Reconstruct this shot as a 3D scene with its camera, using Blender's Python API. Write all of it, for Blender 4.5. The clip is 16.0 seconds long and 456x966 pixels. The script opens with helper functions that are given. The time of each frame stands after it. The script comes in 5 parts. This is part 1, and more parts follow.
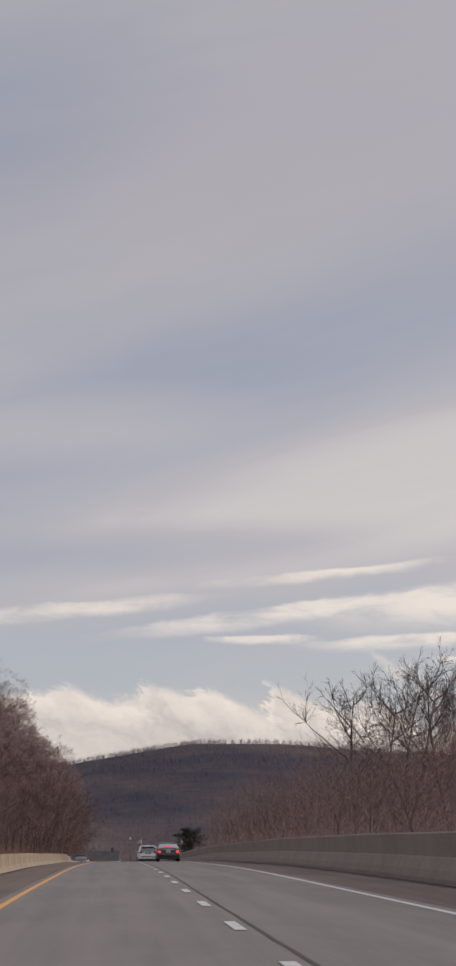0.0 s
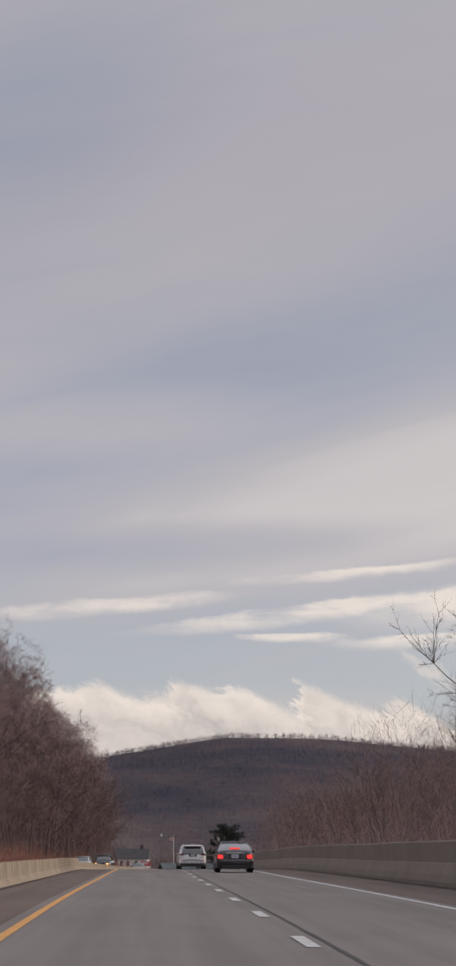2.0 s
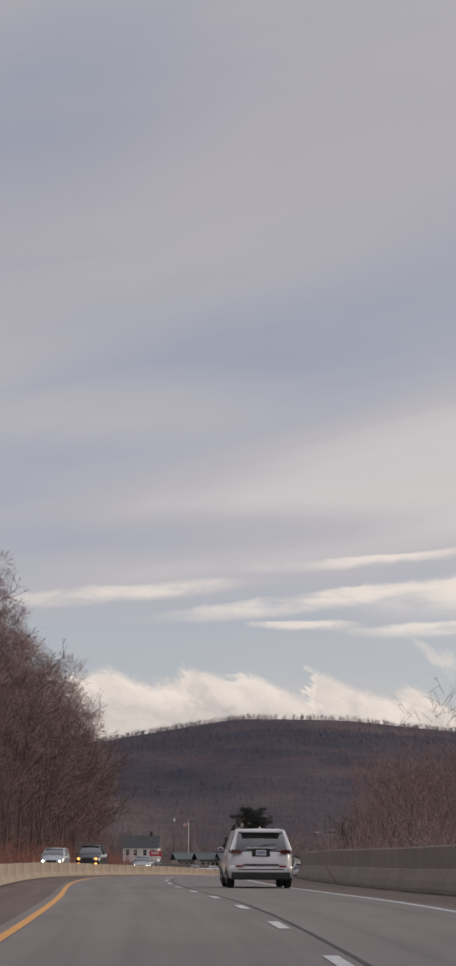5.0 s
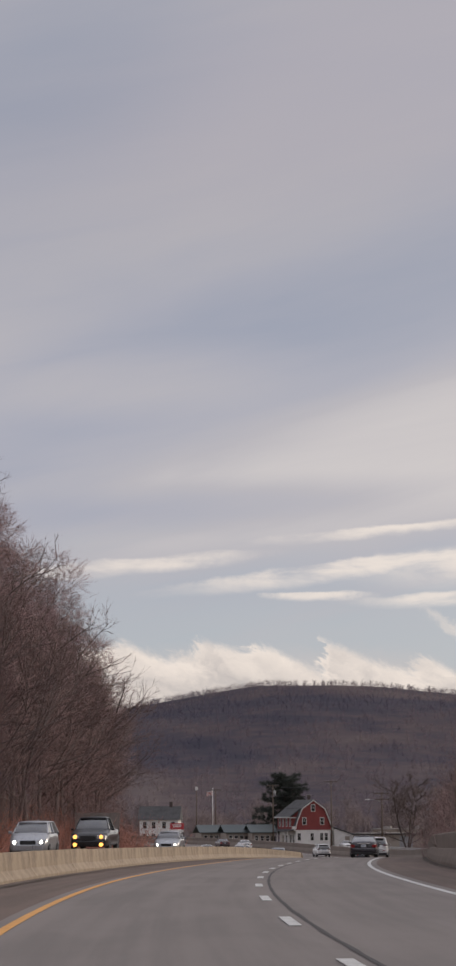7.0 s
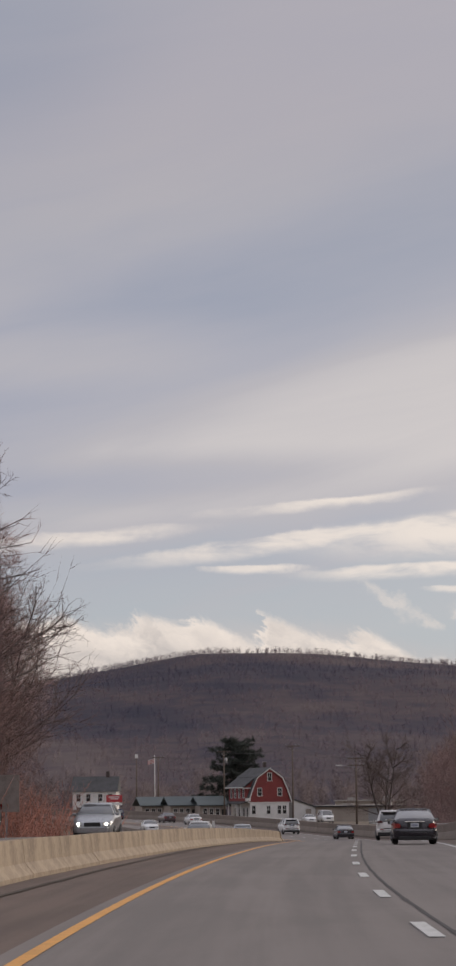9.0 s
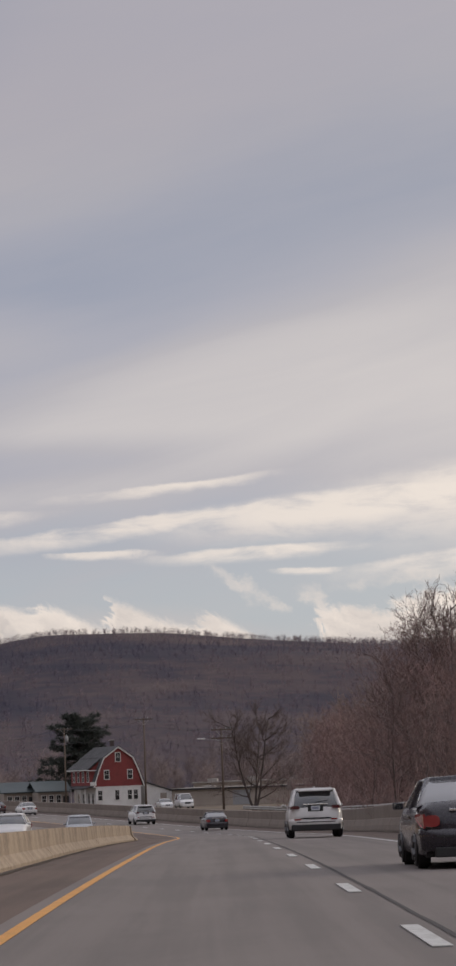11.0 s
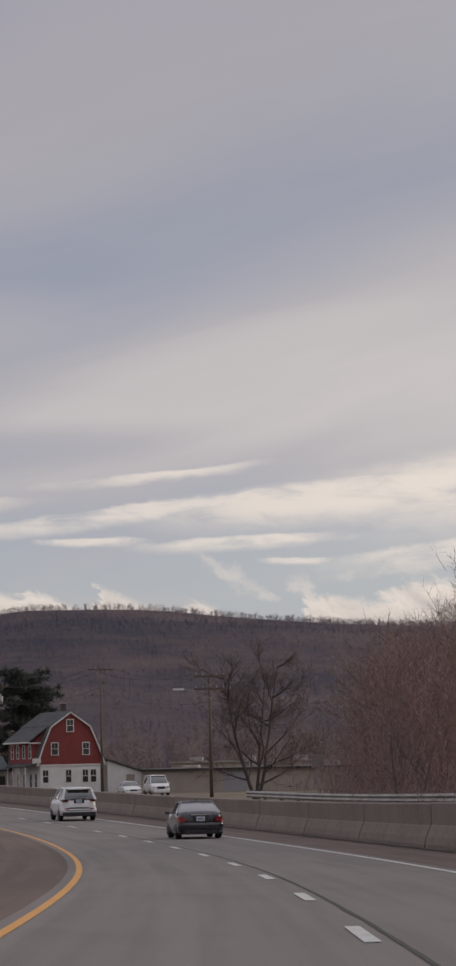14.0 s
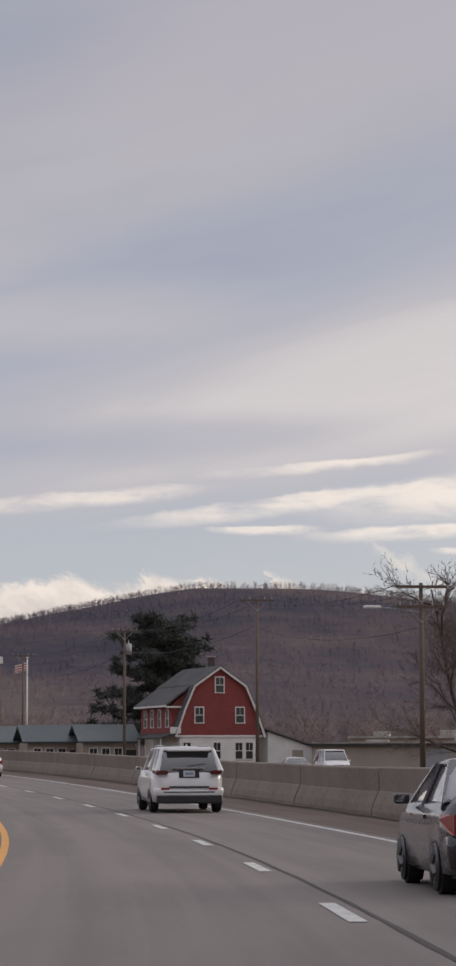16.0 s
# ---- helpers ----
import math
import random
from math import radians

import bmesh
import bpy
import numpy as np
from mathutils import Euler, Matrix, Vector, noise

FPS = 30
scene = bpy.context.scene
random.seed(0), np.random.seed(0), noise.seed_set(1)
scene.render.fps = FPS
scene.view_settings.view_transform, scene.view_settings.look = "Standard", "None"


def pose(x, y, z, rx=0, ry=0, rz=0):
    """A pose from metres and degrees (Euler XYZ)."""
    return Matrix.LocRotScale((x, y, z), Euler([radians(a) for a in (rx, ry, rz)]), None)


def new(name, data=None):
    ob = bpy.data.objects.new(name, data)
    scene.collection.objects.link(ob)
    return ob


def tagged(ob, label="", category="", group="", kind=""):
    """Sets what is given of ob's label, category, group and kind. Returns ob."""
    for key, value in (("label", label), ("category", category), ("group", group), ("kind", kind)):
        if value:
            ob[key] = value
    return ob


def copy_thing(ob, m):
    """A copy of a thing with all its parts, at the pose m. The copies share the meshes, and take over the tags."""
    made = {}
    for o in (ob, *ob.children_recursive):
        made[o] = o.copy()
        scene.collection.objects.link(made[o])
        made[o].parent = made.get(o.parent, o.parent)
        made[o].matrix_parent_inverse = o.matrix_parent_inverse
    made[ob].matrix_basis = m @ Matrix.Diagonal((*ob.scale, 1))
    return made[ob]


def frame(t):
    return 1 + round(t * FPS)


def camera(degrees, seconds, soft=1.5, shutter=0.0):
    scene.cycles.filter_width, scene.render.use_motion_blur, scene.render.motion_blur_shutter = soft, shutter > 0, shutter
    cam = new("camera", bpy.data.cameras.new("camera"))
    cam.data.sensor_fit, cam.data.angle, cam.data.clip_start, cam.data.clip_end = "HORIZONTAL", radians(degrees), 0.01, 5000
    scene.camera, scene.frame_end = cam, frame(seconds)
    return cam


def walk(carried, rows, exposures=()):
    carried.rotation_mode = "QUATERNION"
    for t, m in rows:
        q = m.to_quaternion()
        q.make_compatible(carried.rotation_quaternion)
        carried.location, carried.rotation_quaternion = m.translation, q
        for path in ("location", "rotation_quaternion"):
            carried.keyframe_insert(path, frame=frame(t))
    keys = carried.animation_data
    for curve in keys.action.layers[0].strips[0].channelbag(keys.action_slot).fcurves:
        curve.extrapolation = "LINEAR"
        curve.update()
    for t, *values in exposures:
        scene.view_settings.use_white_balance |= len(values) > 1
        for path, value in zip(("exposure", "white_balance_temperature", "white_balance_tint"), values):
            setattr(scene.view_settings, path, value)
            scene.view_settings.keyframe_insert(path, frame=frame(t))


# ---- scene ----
# ---- camera and its path ----
# seconds, x, y, z, heading, pitch, lean
PATH = (
    (0.00, -0.011, 0.000, 1.090, -2.915, 8.830, -0.438),
    (0.50, 0.043, 17.116, 1.272, -2.711, 8.674, 0.089),
    (1.00, 0.065, 34.204, 1.472, -2.548, 8.695, 0.286),
    (1.50, 0.088, 51.212, 1.663, -2.306, 8.788, 0.224),
    (2.00, 0.093, 68.093, 1.841, -2.180, 8.775, 0.058),
    (2.50, 0.204, 84.864, 2.004, -2.175, 8.767, 0.189),
    (3.00, 0.269, 101.550, 2.146, -2.098, 8.798, 0.220),
    (3.50, 0.350, 118.233, 2.260, -2.010, 8.865, 0.207),
    (4.00, 0.545, 135.000, 2.348, -1.936, 8.909, 0.318),
    (4.50, 0.699, 151.837, 2.429, -2.050, 8.968, 0.266),
    (5.00, 0.820, 168.732, 2.514, -1.892, 8.481, 0.314),
    (6.25, 0.759, 210.578, 2.638, -1.697, 8.075, -0.092),
    (7.50, -0.200, 250.573, 2.496, -1.629, 7.615, -0.422),
    (8.00, -0.029, 265.768, 2.446, -2.033, 7.442, -0.180),
    (8.80, 0.598, 289.283, 2.340, -2.798, 7.244, -0.415),
    (9.60, 1.856, 312.205, 2.170, -3.954, 7.078, -1.242),
    (10.50, 3.847, 337.944, 1.956, -5.524, 6.901, -1.944),
    (11.00, 5.087, 352.456, 1.837, -6.664, 6.776, -2.113),
    (11.50, 6.611, 367.149, 1.707, -7.129, 6.494, -1.997),
    (12.00, 8.241, 382.055, 1.555, -7.444, 6.350, -1.790),
    (12.50, 9.901, 397.208, 1.362, -7.563, 6.414, -1.848),
    (13.00, 11.628, 412.625, 1.132, -7.611, 6.394, -1.618),
    (13.50, 13.433, 428.309, 0.878, -7.251, 6.451, -1.630),
    (14.00, 15.013, 444.293, 0.592, -6.890, 6.513, -1.229),
    (14.50, 16.766, 460.406, 0.275, -6.131, 6.435, -1.017),
    (15.00, 18.229, 476.567, -0.064, -5.217, 6.349, -0.781),
    (15.50, 19.485, 492.725, -0.377, -4.118, 6.310, -0.368),
    (16.00, 20.342, 508.858, -0.639, -2.845, 6.293, -0.166),
)
BENDS = (-0.01, -0.03, -0.08, -0.20, 0.09, 0.02, -0.10, 0.01, -0.10, 0.72, 0.88, -1.15, -1.57, -1.00, -0.86, -0.74, -0.17, 0.14, -0.08, -0.39, 1.20, 2.07, 1.50, 1.91, 1.92, 1.47, 1.30, 1.28, 1.28, 1.28, 1.28, 1.28, 1.28, 1.28, 1.28, 1.28)
GRADES = (0.89, 0.97, 1.20, 1.10, 1.00, 0.81, 0.52, 0.47, 0.55, 0.19, -0.48, -0.30, -0.38, -0.76, -0.84, -0.81, -0.98, -1.43, -1.63, -1.93, -2.14, -1.69, -1.12, -0.54, 0.19, 0.68, 0.97, 0.87, 0.65, 0.49, 0.37, 0.28, 0.22, 0.18, 0.15, 0.14)

def ride(x, y, z, heading, pitch, lean):
    return pose(x, y, z, 90 + pitch, 0, heading) @ pose(0, 0, 0, 0, 0, lean)


cam = camera(10.55, 16.0, soft=2.8)
walk(cam, [(r[0], ride(*r[1:])) for r in PATH], [(0.0, 0.02), (5.0, 0.02), (7.5, 0.05), (11.0, 0.0), (13.0, -0.03), (14.5, -0.12), (15.5, 0.05), (16.0, 0.14)])

# ---- the road's line: bends in thousandths a metre, grades in per cent, every 25 m ----
STEP = 2.0
KNOTS = [-25.0 + 25.0 * i for i in range(len(BENDS))]
S_ALL = np.arange(-60.0, 900.0, STEP)
_turn = np.cumsum(np.interp(S_ALL, KNOTS, BENDS) * STEP * 0.001)
_turn -= np.interp(0, S_ALL, _turn)
_rise = np.interp(S_ALL, KNOTS, GRADES) * 0.01
RX = np.cumsum(-np.sin(_turn) * STEP)
RY = np.cumsum(np.cos(_turn) * STEP)
RZ = np.cumsum(_rise * STEP)
RX, RY, RZ = (a - np.interp(0, S_ALL, a) for a in (RX, RY, RZ))
DASH_STEP, DASH_OFF, LANE = 10.633, 1.607, 3.364
YELLOW_OFF, WHITE_OFF = DASH_OFF - LANE, DASH_OFF + LANE
LEFT_BARRIER, RIGHT_WALL = -4.1, 8.0
RIGHT_LANE = DASH_OFF + LANE / 2


def on_road(s, off=0.0, up=0.0):
    a = float(np.interp(s, S_ALL, _turn))
    return Vector((float(np.interp(s, S_ALL, RX)) + math.cos(a) * off, float(np.interp(s, S_ALL, RY)) + math.sin(a) * off,
                   float(np.interp(s, S_ALL, RZ)) + up))


def heading(s):
    return float(np.interp(s, S_ALL, _turn))


def road_pose(s, off, up=0.0, turn=0.0):
    a, b = on_road(s - 1, off), on_road(s + 1, off)
    slope = math.degrees(math.atan2(b.z - a.z, (b - a).to_2d().length))
    q = on_road(s, off, up)
    return pose(q.x, q.y, q.z, 0, 0, math.degrees(heading(s)) + turn) @ pose(0, 0, 0, slope, 0, 0)


# ---- light ----
SUN_EL, SUN_AZ = 16.0, 62.0
sun = new("sun", bpy.data.lights.new("sun", "SUN"))
sun.data.energy, sun.data.angle, sun.data.color = 1.5, radians(24), (1.0, 0.86, 0.7)
sun.location = (0, 0, 300)
sun.rotation_euler = Euler((radians(-(90 - SUN_EL)), 0, radians(-SUN_AZ)))

world = bpy.data.worlds.new("sky")
scene.world = world
world.use_nodes = True


class Nodes:
    """Short calls for a node tree."""

    def __init__(self, tree):
        self.tree = tree
        tree.nodes.clear()

    def add(self, kind, inputs=None, **props):
        n = self.tree.nodes.new(kind)
        for key, value in props.items():
            setattr(n, key, value)
        for key, value in (inputs or {}).items():
            self.set(n.inputs[key], value)
        return n

    def set(self, socket, value):
        if isinstance(value, bpy.types.NodeSocket):
            self.tree.links.new(value, socket)
        elif value is not None:
            socket.default_value = value

    def math(self, op, a, b=None, c=None, clamp=False):
        n = self.tree.nodes.new("ShaderNodeMath")
        n.operation, n.use_clamp = op, clamp
        for i, v in enumerate((a, b, c)):
            if v is not None:
                self.set(n.inputs[i], v)
        return n.outputs[0]

    def mix(self, fac, a, b, blend="MIX"):
        n = self.tree.nodes.new("ShaderNodeMix")
        n.data_type, n.blend_type = "RGBA", blend
        self.set(n.inputs[0], fac)
        self.set(n.inputs[6], a)
        self.set(n.inputs[7], b)
        return n.outputs[2]

    def noise(self, vector, scale, detail=4.0, rough=0.55, distort=0.0):
        n = self.add("ShaderNodeTexNoise", {"Vector": vector, "Scale": scale, "Detail": detail, "Roughness": rough, "Distortion": distort})
        return n.outputs[0]

    def ramp(self, fac, stops):
        n = self.tree.nodes.new("ShaderNodeValToRGB")
        el = n.color_ramp.elements
        while len(el) < len(stops):
            el.new(0.5)
        for e, (at, c) in zip(el, stops):
            e.position, e.color = at, (*c, 1) if len(c) == 3 else c
        self.set(n.inputs[0], fac)
        return n.outputs[0]

    def combine(self, x, y, z=0.0):
        n = self.tree.nodes.new("ShaderNodeCombineXYZ")
        for i, v in enumerate((x, y, z)):
            self.set(n.inputs[i], v)
        return n.outputs[0]

    def step(self, v, lo, hi):
        n = self.tree.nodes.new("ShaderNodeMapRange")
        n.interpolation_type = "SMOOTHSTEP"
        self.set(n.inputs[0], v)
        n.inputs[1].default_value, n.inputs[2].default_value = lo, hi
        return n.outputs[0]


def build_sky():
    n = Nodes(world.node_tree)
    coord = n.add("ShaderNodeTexCoord").outputs["Generated"]
    sep = n.add("ShaderNodeSeparateXYZ", {0: coord})
    x, y, z = sep.outputs
    deg = 57.29578
    az = n.math("MULTIPLY", n.math("ARCTAN2", x, y), deg)
    el = n.math("MULTIPLY", n.math("ARCSINE", z), deg)
    flat = n.combine(az, el)
    # warped coordinates for ragged cloud edges
    w1 = n.math("SUBTRACT", n.noise(flat, 0.9, 6.0, 0.62), 0.5)
    w2 = n.math("SUBTRACT", n.noise(n.combine(az, n.math("ADD", el, 31.0)), 0.9, 6.0, 0.62), 0.5)
    az_w = n.math("MULTIPLY_ADD", w1, 2.2, az)
    el_w = n.math("MULTIPLY_ADD", w2, 0.75, el)
    # gentler ones for the long streaks
    w3 = n.math("SUBTRACT", n.noise(n.combine(n.math("MULTIPLY", az, 0.35), n.math("MULTIPLY", el, 1.7), 6.0), 1.0, 5.0, 0.6), 0.5)
    el_s = n.math("MULTIPLY_ADD", w3, 0.34, el)

    def lobe(a0, e0, wide, tall, tilt=0.0, soft=0.6, warp=True, long=False):
        """A rounded patch of cloud about a0, e0 degrees; 1 inside, 0 outside."""
        a, e = (az_w, el_s) if long else (az_w, el_w) if warp else (az, el)
        da, de = n.math("SUBTRACT", a, a0), n.math("SUBTRACT", e, e0)
        c, s = math.cos(radians(tilt)), math.sin(radians(tilt))
        u = n.math("DIVIDE", n.math("MULTIPLY_ADD", da, c, n.math("MULTIPLY", de, s)), wide)
        v = n.math("DIVIDE", n.math("MULTIPLY_ADD", de, c, n.math("MULTIPLY", da, -s)), tall)
        if long:
            v = n.math("MAXIMUM", n.math("MULTIPLY", v, 1.8), n.math("MULTIPLY", v, -0.75))
        r = n.math("SQRT", n.math("ADD", n.math("MULTIPLY", u, u), n.math("MULTIPLY", v, v)))
        return n.math("SUBTRACT", 1.0, n.step(r, 1.0 - soft, 1.0 + soft))

    def together(masks):
        out = masks[0]
        for m in masks[1:]:
            out = n.math("MAXIMUM", out, m)
        return out

    nish = n.add("ShaderNodeTexSky", sky_type="NISHITA", sun_disc=False, sun_elevation=radians(SUN_EL), sun_rotation=radians(SUN_AZ),
                 air_density=1.0, dust_density=1.5, ozone_density=1.0).outputs[0]
    # high sheet of stratus: long soft bands that climb to one side
    t = radians(SHEET_TILT)
    across = n.math("MULTIPLY_ADD", el, math.cos(t), n.math("MULTIPLY", az, -math.sin(t)))
    along = n.math("MULTIPLY_ADD", az, math.cos(t), n.math("MULTIPLY", el, math.sin(t)))
    bands = n.noise(n.combine(n.math("MULTIPLY", along, 0.045), n.math("MULTIPLY", across, 0.24), 3.7), 1.0, 3.0, 0.45, 0.5)
    fine = n.noise(n.combine(n.math("MULTIPLY", along, 0.15), n.math("MULTIPLY", across, 0.9), 9.1), 1.0, 5.0, 0.55, 0.4)
    tone = n.math("MULTIPLY_ADD", n.math("SUBTRACT", bands, 0.5), 0.45, 0.5)
    tone = n.math("MULTIPLY_ADD", n.math("SUBTRACT", fine, 0.5), 0.22, tone)
    lights = [lobe(*a, warp=False) for a in LIGHT_BANDS]
    darks = [lobe(*a, warp=False) for a in DARK_BANDS]
    tone = n.math("ADD", tone, n.math("MULTIPLY", together(lights), 0.2))
    tone = n.math("SUBTRACT", tone, n.math("MULTIPLY", together(darks), 0.2))
    sheet = n.ramp(tone, SHEET_STOPS)
    sheet = n.mix(n.math("MULTIPLY", together([lobe(*v, warp=False) for v in VEILS]), 0.6), sheet, (4.55, 4.2, 4.6, 1))
    # the sheet brightens and warms towards the hidden sun
    sheet = n.mix(n.math("MULTIPLY", n.step(el, 8.5, 16.0), 0.24), sheet, (2.3, 2.33, 2.75, 1))
    side = n.math("MULTIPLY", n.step(az, -2.0, 30.0), n.math("SUBTRACT", 1.0, n.math("MULTIPLY", n.step(el, 7.0, 15.0), 0.75)))
    sheet = n.mix(n.math("MULTIPLY", side, 0.6), sheet, (6.9, 6.4, 6.1, 1))
    # overcast: the sheet grows brighter towards the zenith
    lift = n.math("MULTIPLY_ADD", n.step(el, 21.0, 75.0), 0.9, 1.0)
    sheet = n.mix(1.0, sheet, n.combine(lift, lift, lift), "MULTIPLY")
    low_gap = n.step(n.math("MULTIPLY_ADD", n.math("SUBTRACT", fine, 0.5), 3.0, el), 3.4, 7.0)
    cover = n.math("MULTIPLY_ADD", low_gap, 0.5, 0.5)
    sky = n.mix(cover, n.mix(0.75, nish, (4.15, 4.85, 5.4, 1)), sheet)
    # long bright streaks
    streak = together([lobe(*a, long=True) for a in STREAKS])
    grain = n.noise(n.combine(n.math("MULTIPLY", az, 0.5), n.math("MULTIPLY", el, 1.6), 5.0), 1.0, 6.0, 0.6, 0.3)
    streak = n.math("MULTIPLY", streak, n.step(grain, 0.2, 0.6))
    sky = n.mix(n.math("MULTIPLY", streak, 0.97), sky, n.mix(side, (7.2, 6.5, 6.0, 1), (9.2, 8.2, 7.2, 1)))
    # heaped clouds that stand on the ridge: wind-blown crests over a hazy bank
    curl = n.noise(n.combine(n.math("MULTIPLY_ADD", el, 0.7, az), n.math("MULTIPLY", el, 1.2), 2.0), 1.7, 7.0, 0.66, 0.5)
    frill = n.noise(n.combine(n.math("MULTIPLY_ADD", el, 0.8, az), el, 8.0), 9.0, 5.0, 0.6)
    wind = n.math("MULTIPLY_ADD", n.math("SUBTRACT", curl, 0.5), 1.0, n.math("MULTIPLY_ADD", n.math("SUBTRACT", el, 3.8), 0.45, az))
    unit = n.math("DIVIDE", n.math("SUBTRACT", wind, CREST_FROM), CREST_TO - CREST_FROM)
    crest = n.ramp(unit, [((a - CREST_FROM) / (CREST_TO - CREST_FROM), ((e - 2.5) / 2.5,) * 3) for a, e in CRESTS])
    top = n.math("MULTIPLY_ADD", crest, 2.5, 2.5)
    top = n.math("MULTIPLY_ADD", n.math("SUBTRACT", curl, 0.5), 0.85, n.math("MULTIPLY_ADD", n.math("SUBTRACT", frill, 0.5), 0.22, top))
    depth = n.math("SUBTRACT", top, el)
    bank_top = n.math("MULTIPLY_ADD", n.math("SUBTRACT", curl, 0.5), 0.5, n.math("MULTIPLY_ADD", n.step(az, 5.0, 8.0), -0.7, 4.05))
    bank = n.math("MULTIPLY", n.step(n.math("SUBTRACT", bank_top, el), -0.15, 0.5), n.step(az, -9.0, -6.0))
    sky = n.mix(n.math("MULTIPLY", bank, 0.7), sky, (5.0, 4.75, 4.75, 1))
    folds = n.noise(n.combine(n.math("MULTIPLY_ADD", el_w, 0.9, az_w), n.math("MULTIPLY", el_w, 1.2), 4.0), 1.1, 5.0, 0.55, 0.4)
    lit = n.math("MULTIPLY_ADD", n.math("SUBTRACT", folds, 0.5), 1.7, n.math("SUBTRACT", 0.88, n.math("MULTIPLY", n.step(depth, 0.05, 1.1), 0.55)), clamp=True)
    heap_col = n.mix(lit, (4.75, 4.35, 4.2, 1), (7.9, 7.0, 6.3, 1))
    sky = n.mix(n.math("MULTIPLY", n.step(depth, -0.08, 0.22), n.math("MULTIPLY_ADD", n.step(depth, 0.0, 0.35), 0.2, 0.76)), sky, heap_col)
    wisp = together([lobe(*a) for a in WISPS])
    wisp = n.math("MULTIPLY", wisp, n.step(n.math("ADD", folds, n.math("MULTIPLY", curl, 0.4)), 0.45, 0.95))
    sky = n.mix(n.math("MULTIPLY", wisp, 0.85), sky, (7.0, 6.3, 5.8, 1))
    # below the horizon
    sky = n.mix(n.step(el, -0.5, 0.5), (0.7, 0.62, 0.58, 1), sky)
    bg = n.add("ShaderNodeBackground", {"Color": sky, "Strength": 0.1065})
    n.add("ShaderNodeOutputWorld", {"Surface": bg.outputs[0]})


SHEET_TILT = 12.0
SHEET_STOPS = ((0.2, (2.95, 3.25, 4.1)), (0.42, (3.75, 3.8, 4.4)), (0.58, (4.4, 4.25, 4.55)), (0.8, (5.75, 5.4, 5.35)))
# degrees to the right of the start's heading, degrees up, half width, half height, tilt, softness
LIGHT_BANDS = ((7.5, 8.7, 9.0, 1.6, 14, 0.45), (-0.5, 10.2, 3.4, 0.7, 5, 0.7), (16.0, 9.5, 8.0, 2.5, 10, 0.6), (-9.0, 10.0, 6.0, 1.2, 5, 0.7))
DARK_BANDS = ((7.5, 12.5, 9.0, 1.5, 13, 0.6), (-2.5, 17.0, 3.6, 2.0, 15, 0.7), (1.5, 7.3, 4.0, 0.45, 3, 0.8))
VEILS = ((6.5, 17.3, 9.0, 2.4, 12, 0.6),)
STREAKS = ((-0.5, 6.0, 2.3, 0.17, 4.5, 0.55), (4.7, 5.93, 3.8, 0.22, 7, 0.5), (9.6, 6.3, 4.2, 0.5, 5, 0.5), (14.0, 6.7, 4.5, 0.85, 5, 0.7), (5.2, 6.75, 2.0, 0.1, 5, 0.8),
           (3.65, 5.22, 0.9, 0.1, 0, 0.55), (7.2, 5.2, 2.1, 0.16, 2, 0.55), (8.5, 4.7, 0.7, 0.08, 1, 0.7), (12.0, 4.9, 2.2, 0.22, 5, 0.8), (-14.0, 6.0, 6.0, 0.4, 2, 0.7))
# azimuth and height of the cloud crests, steep on one side
CREST_FROM, CREST_TO = -8.0, 17.0
CRESTS = ((-8.0, 3.4), (-4.0, 3.8), (-1.3, 4.1), (-0.55, 4.2), (-0.25, 3.96), (0.25, 3.9), (0.8, 3.95), (1.1, 4.28), (1.55, 4.14), (1.95, 3.95), (2.2, 3.98), (2.4, 4.2), (2.7, 4.05),
          (3.1, 3.77), (3.55, 3.52), (3.75, 3.7), (3.9, 4.26), (4.25, 4.1), (4.7, 3.84), (5.25, 3.63), (5.65, 3.5), (5.9, 3.74), (6.25, 3.78), (6.55, 3.55), (7.1, 3.1),
          (8.25, 3.0), (8.55, 3.8), (9.2, 3.9), (10.1, 3.8), (11.3, 4.2), (17.0, 4.0))
WISPS = ((6.75, 4.42, 0.62, 0.17, -33, 0.6), (7.4, 4.05, 0.35, 0.12, -30, 0.7), (8.6, 4.0, 0.4, 0.2, -40, 0.7), (10.6, 4.4, 1.2, 0.12, 6, 0.7))
build_sky()

